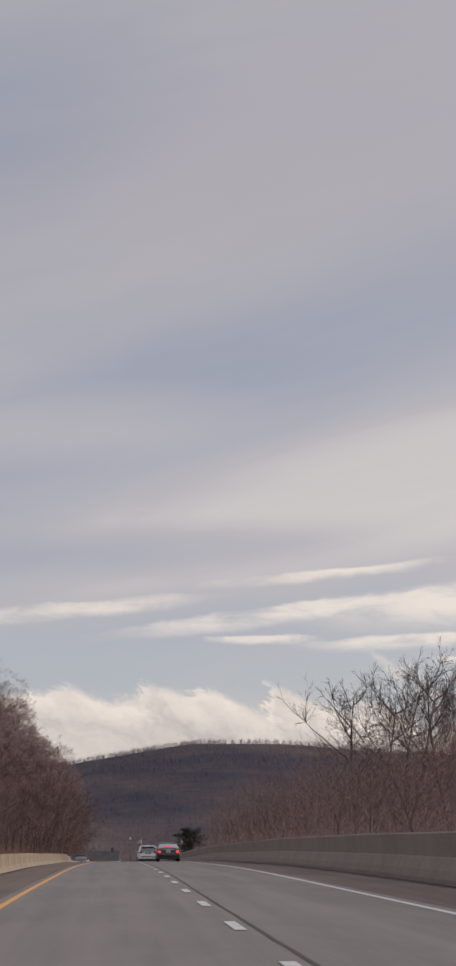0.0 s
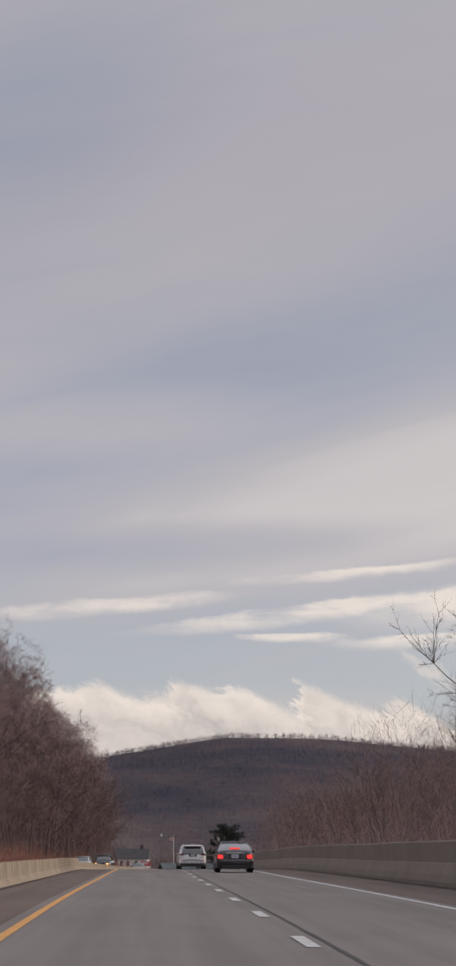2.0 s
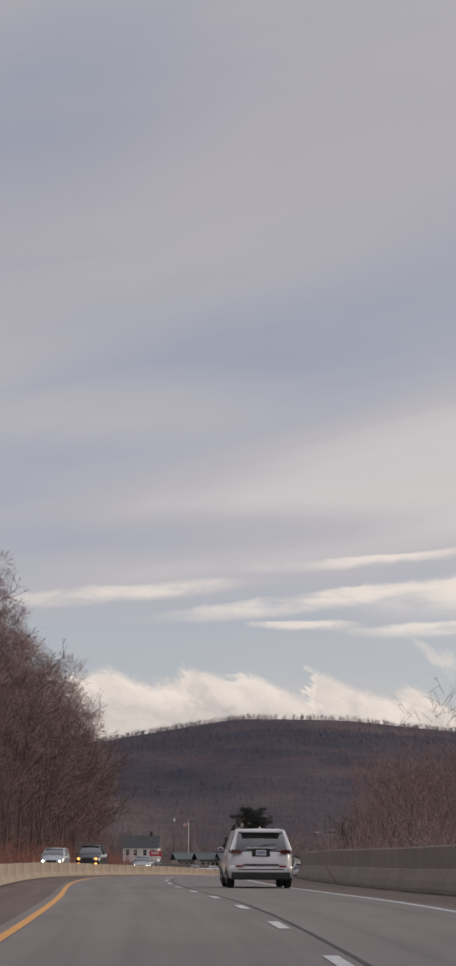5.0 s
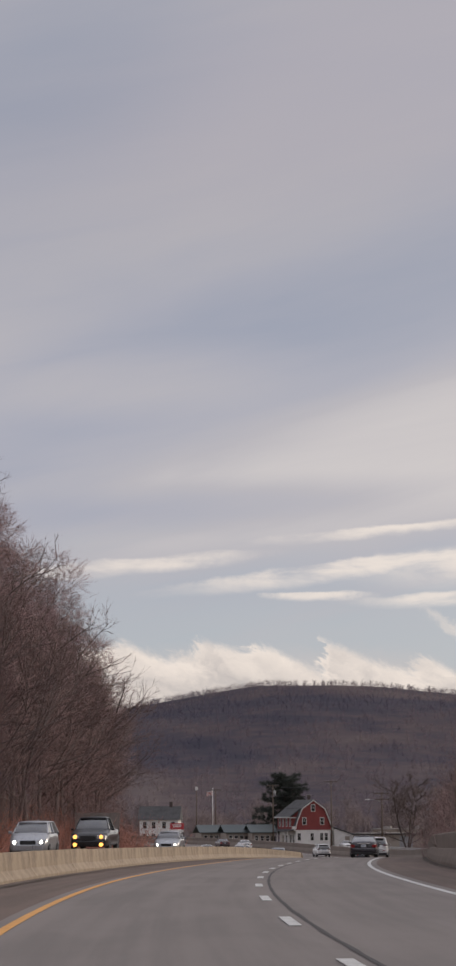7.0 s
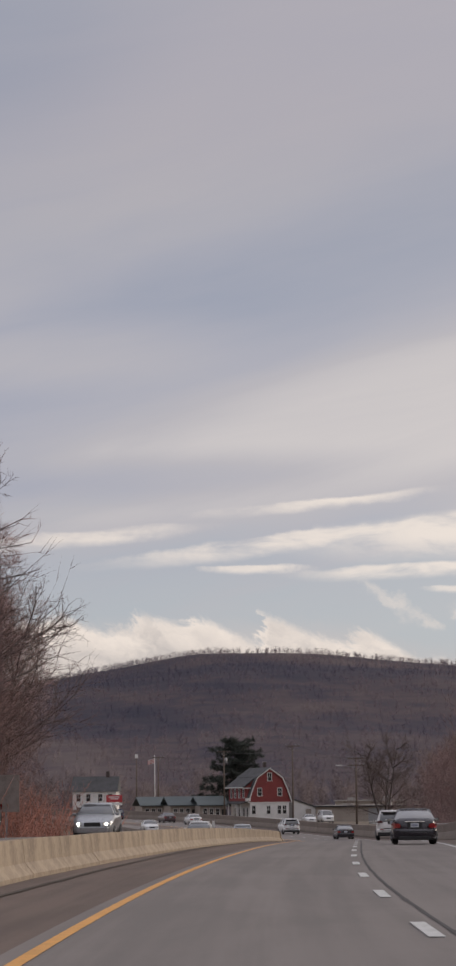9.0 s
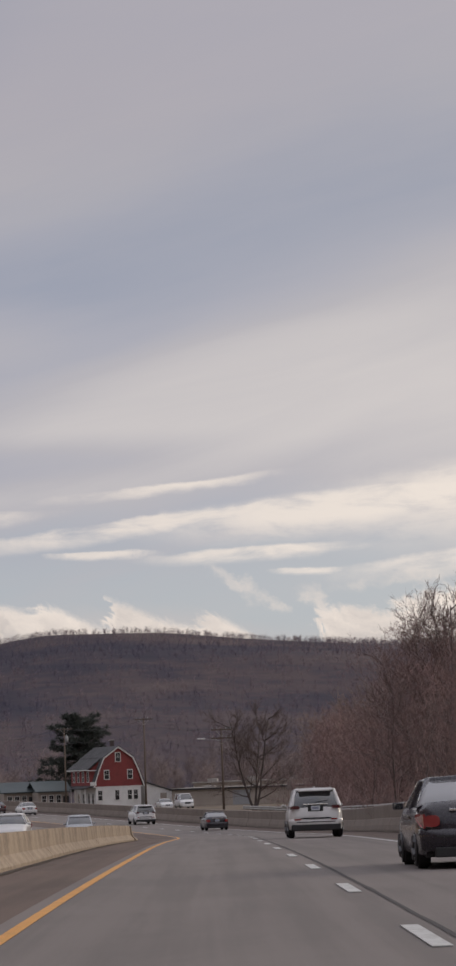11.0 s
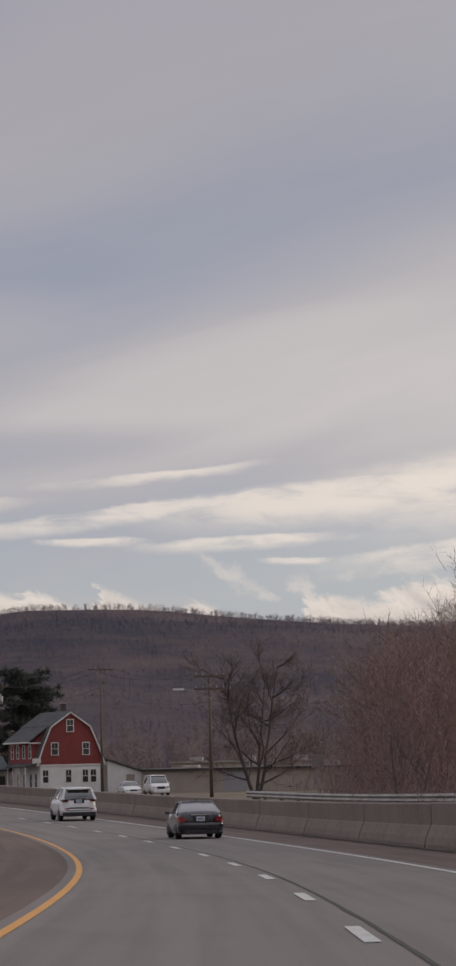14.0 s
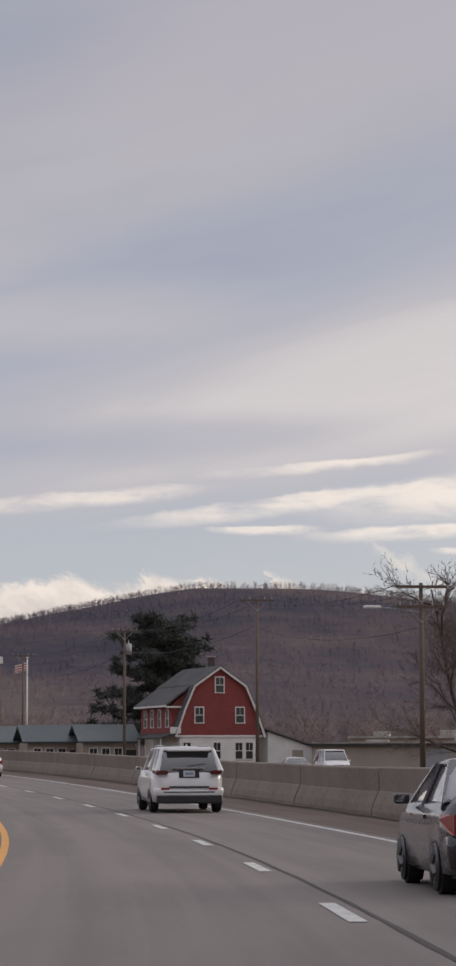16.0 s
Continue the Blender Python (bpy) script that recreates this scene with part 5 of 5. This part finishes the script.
lampbase = thing("street_lamp", pose(8.4, 790.0, GZ), "tall lamp on a dark pole above the white house", "lamp")
part("pole", a_tube((0, 0, 0), (0, 0, 12.2), 0.16, 0.1, 10), M["pole_wood"], lampbase, smooth=True)
part("lamp_head", a_box(-0.3, 0.3, -0.2, 0.2, 12.0, 12.8, bevel=0.06), M["white_metal"], lampbase, "pale lamp housing")
flag = thing("flagpole", pose(11.8, 780.0, GZ), "white flagpole with a small flag in the wind", "flagpole")
part("pole", a_tube((0, 0, 0), (0, 0, 12.2), 0.12, 0.07, 10), M["white_metal"], flag, smooth=True)
bm = bmesh.new()
bmesh.ops.create_uvsphere(bm, u_segments=10, v_segments=6, radius=0.11, matrix=Matrix.Translation((0, 0, 12.28)))
part("finial", bm, M["white_metal"], flag)


def cloth(x0, x1, z0, z1):
    bm = bmesh.new()
    cols = 10
    grid = []
    for i in range(cols + 1):
        x = x0 + (x1 - x0) * i / cols
        dy = 0.12 * math.sin(x * 5.0)
        drop = 0.28 * abs(x)
        grid.append([bm.verts.new((x, dy + t, z - drop)) for z in (z0, z1) for t in (0.0, 0.012)])
    for a, b in zip(grid[:-1], grid[1:]):
        bm.faces.new((a[0], b[0], b[2], a[2]))
        bm.faces.new((a[1], a[3], b[3], b[1]))
        bm.faces.new((a[2], b[2], b[3], a[3]))
        bm.faces.new((a[0], a[1], b[1], b[0]))
    return bm


cl = part("flag_cloth", cloth(-1.35, -0.06, 10.9, 11.8), M["cloth_white"], flag, "white and red striped cloth")
for i in range(3):
    ob = part("stripe", cloth(-1.35, -0.06, 10.98 + i * 0.28, 11.1 + i * 0.28), M["cloth_red"], cl, "red stripe")
    ob.location.y = -0.018

rail = tagged(new("guard_rail"), "galvanised steel guard rail on short posts behind the parapet", "guard rail", kind="structure")
for i in range(26):
    s = 462 + i * 4.0
    a, b = on_road(s, 10.6), on_road(s + 4.0, 10.6)
    a.z, b.z = ground_z(a.x, a.y), ground_z(b.x, b.y)
    d = b - a
    bm = prism([(-0.02, 1.25), (0.02, 1.25), (-0.03, 1.33), (0.02, 1.41), (-0.03, 1.49), (0.02, 1.57), (-0.02, 1.57), (-0.07, 1.49), (-0.02, 1.41), (-0.07, 1.33)], 0, d.length + 0.05)
    ob = part("rail_beam", bm, M["steel"], rail)
    ob.matrix_world = Matrix.Translation(a) @ Matrix.Rotation(math.atan2(-d.x, d.y), 4, "Z") @ Matrix.Rotation(math.atan2(d.z, d.to_2d().length), 4, "X")
    post = part("rail_post", a_box(0.03, 0.15, -0.06, 0.06, -0.3, 1.55), M["pole_wood"], rail)
    post.matrix_world = Matrix.Translation(a) @ Matrix.Rotation(math.atan2(-d.x, d.y), 4, "Z")

post = thing("sign_post", pose(39.2, 600.0, ground_z(39.2, 600), 0, 0, 0), "pale square sign on a thin post behind the guard rail", "sign")
part("post", a_box(-0.03, 0.03, 0, 0.06, -0.2, 3.4), M["grey_metal"], post)
part("board", a_box(-0.4, 0.4, -0.03, 0.0, 2.5, 3.4, bevel=0.01), M["sign_back"], post)
mk = on_road(408, -4.85)
marker = thing("marker_post", pose(mk.x, mk.y, mk.z), "short white marker post behind the jersey barrier", "post")
part("post", a_box(-0.06, 0.06, -0.03, 0.03, -0.1, 1.02, bevel=0.01), M["white_metal"], marker)


# ---- vehicles: y runs forward, the wheels stand on z = 0 ----
def loft(sections, close_ends=True):
    """A skin over cross-sections that have the same number of points, mirrored in x. sections: (y, [(half width, z), ...])."""
    bm = bmesh.new()
    rings = []
    for y, pts in sections:
        right = [bm.verts.new((x, y, z)) for x, z in pts]
        left = [bm.verts.new((-x, y, z)) for x, z in reversed(pts)]
        rings.append(right + left)
    n = len(rings[0])
    for a, b in zip(rings[:-1], rings[1:]):
        for i in range(n):
            j = (i + 1) % n
            bm.faces.new((a[i], a[j], b[j], b[i]))
    if close_ends:
        bm.faces.new(list(reversed(rings[0])))
        bm.faces.new(rings[-1])
    bmesh.ops.recalc_face_normals(bm, faces=bm.faces)
    return bm


def slab(points, thick, axis):
    """A plate through points, thickened along an axis."""
    bm = bmesh.new()
    a = [bm.verts.new(p) for p in points]
    b = [bm.verts.new(Vector(p) + Vector(axis) * thick) for p in points]
    bm.faces.new(a)
    bm.faces.new(list(reversed(b)))
    for i in range(len(points)):
        j = (i + 1) % len(points)
        bm.faces.new((a[j], a[i], b[i], b[j]))
    bmesh.ops.recalc_face_normals(bm, faces=bm.faces)
    return bm


def wheel(parent, x, y, r, w):
    side = 1 if x > 0 else -1
    tyre_bm = bmesh.new()
    m = Matrix.Translation((x, y, r)) @ Matrix.Rotation(radians(90), 4, "Y")
    bmesh.ops.create_cone(tyre_bm, cap_ends=True, segments=28, radius1=r, radius2=r, depth=w, matrix=m)
    bmesh.ops.bevel(tyre_bm, geom=[e for e in tyre_bm.edges if abs(e.verts[0].co.x - e.verts[1].co.x) < 1e-5], offset=0.035, segments=2, affect="EDGES")
    hub = part("wheel", tyre_bm, M["tyre"], parent, "black rubber tyre", smooth=False)
    rim = bmesh.new()
    bmesh.ops.create_cone(rim, cap_ends=True, segments=24, radius1=r * 0.68, radius2=r * 0.64, depth=0.03,
                          matrix=Matrix.Translation((x + side * (w / 2 + 0.004), y, r)) @ Matrix.Rotation(radians(90 * side), 4, "Y"))
    for k in range(5):
        a = k * 2 * math.pi / 5
        tube(rim, (x + side * (w / 2 + 0.02), y, r), (x + side * (w / 2 + 0.015), y + math.cos(a) * r * 0.6, r + math.sin(a) * r * 0.6), 0.05, 0.035, 5)
    part("rim", rim, M["rim"], hub, "five-spoke alloy rim")


def arch_cut(z_low, y, wheels, r):
    """The sill's height at y, lifted round the wheels."""
    z = z_low
    for yw in wheels:
        d = abs(y - yw)
        if d < r * 1.18:
            z = max(z, r * 0.3 + math.sqrt(max(0.0, (r * 1.18) ** 2 - d * d)) * 1.0 + 0.02)
    return z


def car(name, m, label, category, body, L=4.58, W=1.77, H=1.44, belt=0.93, deck=1.03, hood=0.93, glass_rear=0.6, roof_rear=1.55, roof_front=2.55, screen=3.35,
        r=0.32, group="", brakes=False, lamps=None, tail="sedan", low=0.2, glazing=None):
    """A car. Lengths along the body are counted from the rear bumper."""
    c = thing(name, m, label, category, group)
    y0 = -L / 2
    hw = W / 2
    wheels = (y0 + L * 0.2, y0 + L * 0.805)
    ys = sorted(set([y0 + L * k / 26 for k in range(27)] + [w + d * r * 1.18 for w in wheels for d in (-1, -0.7, 0, 0.7, 1)]))
    sections = []
    for y in ys:
        t = (y - y0)
        # plan taper at both ends, top line by trunk, shoulder and bonnet
        nose = 1.0 - 0.2 * max(0.0, (0.6 - t) / 0.6) ** 2 - 0.2 * max(0.0, (t - (L - 0.7)) / 0.7) ** 2
        top = float(np.interp(t, [0.0, 0.12, glass_rear, screen, screen + 0.15, L - 0.35, L - 0.06, L], [deck - 0.12, deck, deck, hood + 0.06, hood + 0.03, hood - 0.12, hood - 0.28, hood - 0.42]))
        sh = min(belt, top - 0.05)
        z0 = arch_cut(low + (0.06 if t < 0.25 or t > L - 0.3 else 0.0), y, wheels, r)
        z0 = min(z0, sh - 0.12)
        w = hw * nose
        zm = max(z0 + 0.06, min(0.55, sh - 0.1))
        sections.append((y, [(w * 0.86, z0), (w * 0.965, z0 + 0.03), (w, zm), (w * 0.985, (zm + sh) / 2 + 0.04), (w * 0.94, sh), (w * 0.80, top), (w * 0.4, top + 0.02), (0.001, top + 0.025)]))
    part("body", loft(sections), body, c, smooth=True)
    part("underbody", a_box(-hw * 0.84, hw * 0.84, y0 + 0.25, y0 + L - 0.3, low - 0.02, 0.62), M["black_plastic"], c, "dark underbody")
    # cabin
    base, rw = 0.82, 0.67
    if tail == "suv":
        rw = 0.71
    g0, g1, g2, g3 = (y0 + v for v in (glass_rear, roof_rear, roof_front, screen))
    zb = belt - 0.02
    roofs = [(g0, 0.0), ((g0 + g1) / 2, 0.62), (g1, 1.0), ((g1 + g2) / 2, 1.02), (g2, 0.985), ((g2 + g3) / 2, 0.55), (g3, 0.0)]
    cab = []
    for y, k in roofs:
        zt = max(zb + 0.03, deck + (H - 0.025 - deck) * min(1.0, k))
        wt = hw * (base + 0.08 + (rw - base - 0.08) * min(1.0, k))
        cab.append((y, [(hw * 0.9, zb - 0.05), (hw * 0.9, zb), (wt + 0.02, zt - 0.03), (wt - 0.05, zt), (0.001, zt + 0.012)]))
    part("cabin_glass", loft(cab), glazing or M["car_glass"], c, "tinted windows", smooth=True)
    zr = H - 0.03
    roof = []
    for y, k, wk in ((g1 - 0.08, 0.975, 0.94), (g1 + 0.1, 1.0, 1.0), ((g1 + g2) / 2, 1.018, 1.0), (g2 - 0.06, 1.0, 0.99), (g2 + 0.1, 0.965, 0.95)):
        zt = deck + (H - deck) * k
        wt = (hw * rw + 0.035) * wk
        roof.append((y, [(wt, zt - 0.075), (wt, zt - 0.04), (wt - 0.09, zt), (0.001, zt + 0.02)]))
    part("roof", loft(roof), body, c, smooth=True)
    for sx in (-1, 1):
        wt = hw * rw + 0.015
        for fat, (ya, za, xa), (yb, zb2, xb) in ((0.08 if tail == "suv" else 0.075, (g0 - 0.02, zb + 0.0, hw * 0.885), (g1, zr - 0.02, wt)), (0.05, (g3 + 0.02, zb, hw * 0.885), (g2, zr - 0.03, wt)),
                                            (0.05, ((g1 + g2) / 2 + 0.15, zb, hw * 0.905), ((g1 + g2) / 2 + 0.05, zr - 0.02, wt + 0.01))):
            part("pillar", a_tube((sx * xa, ya, za), (sx * (xb - fat + 0.05), yb, zb2), fat, fat * 0.75, 8), body, c)
        mir = part("mirror", a_box(min(sx * (hw - 0.02), sx * (hw + 0.15)), max(sx * (hw - 0.02), sx * (hw + 0.15)), g3 - 0.34, g3 - 0.24, belt + 0.0, belt + 0.11, bevel=0.025), body, c, "door mirror")
        part("mirror_glass", a_box(min(sx * (hw + 0.02), sx * (hw + 0.13)), max(sx * (hw + 0.02), sx * (hw + 0.13)), g3 - 0.347, g3 - 0.341, belt + 0.02, belt + 0.09), M["car_glass"], mir)
        for yw in wheels:
            wheel(c, sx * (hw - 0.12), yw, r, 0.21)
        part("door_handle", a_box(sx * (hw * 0.975), sx * (hw * 0.975 + 0.03), y0 + L * 0.36, y0 + L * 0.36 + 0.2, belt - 0.14, belt - 0.1), body, c)
    # rear end
    lit = M["tail_lit"] if brakes else M["tail_smoked"] if tail == "suv" else M["tail_red"]
    if tail == "suv":
        zl, zh, xi, xo = belt - 0.1, belt + 0.04, hw * 0.55, hw * 0.97
    else:
        zl, zh, xi, xo = deck - 0.37, deck - 0.17, hw * 0.6, hw * 0.985
    for sx in (-1, 1):
        cx, rx, rz = xi + (xo - xi) * 0.42, (xo - xi) * 0.36, (zh - zl) * 0.43
        pts = [(sx * (cx + rx * math.copysign(abs(math.cos(a)) ** 0.7, math.cos(a))), y0 + 0.012 * math.cos(a), (zl + zh) / 2 + rz * math.copysign(abs(math.sin(a)) ** 0.7, math.sin(a))) for a in [0.3927 * i for i in range(16)]]
        part("tail_light", slab(pts, -0.05, (0, 1, 0)), lit, c, "lit red brake light" if brakes else "red tail light")
        pts = [(sx * (xi + (xo - xi) * 0.7), y0 - 0.018, zl), (sx * (xo * 0.93), y0 + 0.06, zl + 0.02), (sx * (xo * 1.0), y0 + 0.34, zh - 0.05), (sx * (xo * 0.98), y0 + 0.36, zh), (sx * (xo * 0.9), y0 + 0.06, zh), (sx * (xi + (xo - xi) * 0.7), y0 - 0.018, zh)]
        part("tail_light", slab(pts, 0.03, (sx, 0, 0)), M["tail_smoked"] if tail == "suv" else M["tail_red"], c, "wrap-round red lens")
        part("exhaust", a_tube((sx * hw * 0.55, y0 - 0.02, low + 0.1), (sx * hw * 0.55, y0 + 0.25, low + 0.1), 0.045, 0.045, 10), M["chrome"], c, "chrome exhaust pipe")
    pz = deck - 0.33 if tail != "suv" else belt - 0.14
    plate = part("number_plate", a_box(-0.155, 0.155, y0 - 0.03, y0 - 0.015, pz, pz + 0.16, bevel=0.004), M["plate"], c, "pale blue plate")
    part("lettering", a_box(-0.11, 0.11, y0 - 0.034, y0 - 0.03, pz + 0.05, pz + 0.11), M["ink"], plate, "plain dark bar")
    part("plate_recess", a_box(-0.27, 0.27, y0 - 0.014, y0 + 0.02, pz - 0.03, pz + 0.2), M["black_plastic"], c)
    part("trim_strip", a_box(-hw * 0.45, hw * 0.45, y0 - 0.03, y0 + 0.01, pz + 0.2, pz + 0.235, bevel=0.004), M["chrome"], c, "chrome strip above the plate")
    part("rear_bumper", loft([(y0 - 0.05, [(hw * 0.78, low + 0.1), (hw * 0.8, low + 0.3), (hw * 0.79, low + 0.38), (0.001, low + 0.38)]),
                              (y0 + 0.05, [(hw * 0.93, low + 0.08), (hw * 0.96, low + 0.3), (hw * 0.95, low + 0.4), (0.001, low + 0.4)]),
                              (y0 + 0.3, [(hw * 0.97, low + 0.08), (hw * 0.99, low + 0.3), (hw * 0.98, low + 0.38), (0.001, low + 0.38)])]), body, c, smooth=True)
    part("diffuser", a_box(-hw * 0.72, hw * 0.72, y0 - 0.06, y0 + 0.15, low - 0.02, low + 0.13, bevel=0.02), M["black_plastic"], c, "black lower bumper")
    part("bumper_line", a_box(-hw * 0.7, hw * 0.7, y0 - 0.058, y0 - 0.045, low + 0.27, low + 0.3), M["black_plastic"], c)
    if brakes:
        gy = y0 + glass_rear + (roof_rear - glass_rear) * 0.16
        part("high_brake_light", a_box(-0.22, 0.22, gy - 0.12, gy - 0.04, deck + 0.07, deck + 0.115), M["tail_lit"], c, "lit red bar in the rear window")
    part("aerial", a_box(-0.025, 0.025, g1 + 0.15, g1 + 0.32, H - 0.01, H + 0.07, bevel=0.01), body, c, "roof aerial fin")
    # front end
    yf = y0 + L
    part("grille", a_box(-hw * 0.4, hw * 0.4, yf - 0.05, yf + 0.015, hood - 0.5, hood - 0.26, bevel=0.02), M["black_plastic"], c, "dark grille")
    part("front_bumper", a_box(-hw * 0.78, hw * 0.78, yf - 0.2, yf + 0.05, low + 0.02, low + 0.3, bevel=0.05), body, c)
    for sx in (-1, 1):
        head = part("headlight", a_box(sx * hw * 0.5, sx * hw * 0.84, yf - 0.2, yf - 0.0, hood - 0.4, hood - 0.26, bevel=0.03), M["head_lens"], c, "clear headlight")
        if lamps:
            rl = 0.11 if H > 1.8 else 0.075
            part("bulb", a_tube((sx * hw * 0.68, yf - 0.02, hood - 0.33), (sx * hw * 0.68, yf + 0.02, hood - 0.33), rl, rl * 0.8, 14), lamps, head, "lit round headlamp")
    return c


def suv_extras(c, L, W, H, belt):
    y0, hw = -L / 2, W / 2
    part("spoiler", a_box(-hw * 0.6, hw * 0.6, y0 + 0.1, y0 + 0.42, H - 0.11, H - 0.05, bevel=0.02), PAINT_WHITE, c, "white roof spoiler")
    for sx in (-1, 1):
        part("roof_rail", a_tube((sx * hw * 0.6, y0 + 0.7, H + 0.03), (sx * hw * 0.6, y0 + 2.8, H + 0.03), 0.022, 0.022, 6), M["chrome"], c)
        part("reflector", a_box(sx * hw * 0.55, sx * hw * 0.78, y0 - 0.065, y0 - 0.04, 0.62, 0.67), M["tail_red"], c)
    part("lower_bumper", a_box(-hw * 0.9, hw * 0.9, y0 - 0.075, y0 + 0.2, 0.26, 0.47, bevel=0.03), M["black_plastic"], c, "black lower bumper")
    part("bumper_slot", a_box(-hw * 0.55, hw * 0.55, y0 - 0.07, y0 - 0.04, 0.66, 0.71), M["black_plastic"], c, "dark slot in the bumper")
    part("wiper", a_tube((-0.02, y0 + 0.1, belt + 0.14), (0.45, y0 + 0.14, belt + 0.2), 0.012, 0.01, 5), M["black_plastic"], c)
    part("badge", a_box(-0.12, 0.12, y0 - 0.03, y0 + 0.01, belt + 0.02, belt + 0.06), M["black_plastic"], c, "small dark badge")


# the dark sedan and the white sport utility car: one pair, with copies added along the slow lane
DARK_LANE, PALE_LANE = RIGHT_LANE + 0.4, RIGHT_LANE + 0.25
SEDAN = dict(L=4.35, W=1.68, H=1.34, belt=0.87, deck=0.965, hood=0.87, glass_rear=0.5, roof_rear=1.42, roof_front=2.4, screen=3.2, r=0.305, low=0.19, glazing=M["sky_pale_glass"])
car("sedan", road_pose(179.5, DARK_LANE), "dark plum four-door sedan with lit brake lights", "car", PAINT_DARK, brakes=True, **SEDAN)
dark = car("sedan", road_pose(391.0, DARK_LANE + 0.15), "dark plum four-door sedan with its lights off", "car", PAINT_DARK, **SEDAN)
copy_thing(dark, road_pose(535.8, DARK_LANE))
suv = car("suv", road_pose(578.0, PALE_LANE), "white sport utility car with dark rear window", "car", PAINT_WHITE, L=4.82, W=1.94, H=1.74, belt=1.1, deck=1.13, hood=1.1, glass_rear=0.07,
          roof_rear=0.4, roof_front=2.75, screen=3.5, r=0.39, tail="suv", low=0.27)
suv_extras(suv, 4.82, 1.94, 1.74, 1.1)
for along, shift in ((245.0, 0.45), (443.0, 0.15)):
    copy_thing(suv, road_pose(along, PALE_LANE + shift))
car("sedan", road_pose(640.0, RIGHT_LANE), "white four-door sedan following the curve", "car", PAINT_WHITE)
car("sedan", road_pose(657.0, RIGHT_LANE), "dark maroon four-door sedan following the curve", "car", PAINT_MAROON)
nv = car("suv", road_pose(690.0, RIGHT_LANE), "navy blue small sport utility car far along the curve", "car", PAINT_NAVY, L=4.3, W=1.8, H=1.62, belt=1.0, deck=1.02, hood=1.0, glass_rear=0.08, roof_rear=0.45,
         roof_front=2.4, screen=3.1, tail="suv", low=0.24)
# oncoming, beyond the median
car("hatchback", road_pose(345.0, -9.9, far_up(345.0), 180), "silver hatchback with headlights on", "car", PAINT_SILVER, L=4.2, W=1.74, H=1.49, glass_rear=0.1, roof_rear=0.55, lamps=M["head_lit"], tail="suv", belt=0.95, deck=0.98)
truck = car("pickup", road_pose(366.0, -9.8, far_up(366.0), 180), "black pickup truck with bright amber headlights", "truck", PAINT_BLACK, L=5.8, W=2.0, H=1.9, belt=1.2, deck=1.25, hood=1.22, glass_rear=2.0, roof_rear=2.3,
            roof_front=3.6, screen=4.2, r=0.4, low=0.4, lamps=M["amber_lit"])
for sx in (-1, 1):
    part("fog_lamp", a_tube((sx * 0.68, 2.92, 0.5), (sx * 0.68, 2.99, 0.5), 0.11, 0.09, 14), M["amber_lit"], truck, "lit amber fog lamp")
car("sedan", road_pose(404.0, -9.7, far_up(404.0), 180), "silver sedan with headlights on", "car", PAINT_SILVER, lamps=M["head_lit"])
car("sedan", road_pose(470.0, -9.6, far_up(470.0), 180), "white sedan coming the other way", "car", PAINT_WHITE, lamps=M["head_lit"])
car("hatchback", road_pose(508.0, -7.2, far_up(508.0), 180), "pale grey hatchback coming the other way", "car", PAINT_SILVER, L=4.2, W=1.74, H=1.49, glass_rear=0.1, roof_rear=0.55, tail="suv", belt=0.95, deck=0.98)
car("sedan", road_pose(600.0, -9.6, far_up(600.0), 180), "white sedan far along the other carriageway", "car", PAINT_WHITE)


def parked(name, x, y, turn, label, paint_of, **kw):
    car(name, pose(x, y, ground_z(x, y), 0, 0, turn), label, "car", paint_of, group="parked cars", **kw)


parked("van", 36.9, 690.0, 186, "white van parked in front of the warehouse", PAINT_WHITE, L=4.9, W=1.95, H=2.0, belt=1.15, deck=1.2, hood=1.15, glass_rear=0.05, roof_rear=0.25, roof_front=3.3, screen=4.0, r=0.35, tail="suv", low=0.25)
parked("sedan", 34.1, 688.5, 186, "white car parked beside the red house", PAINT_WHITE)
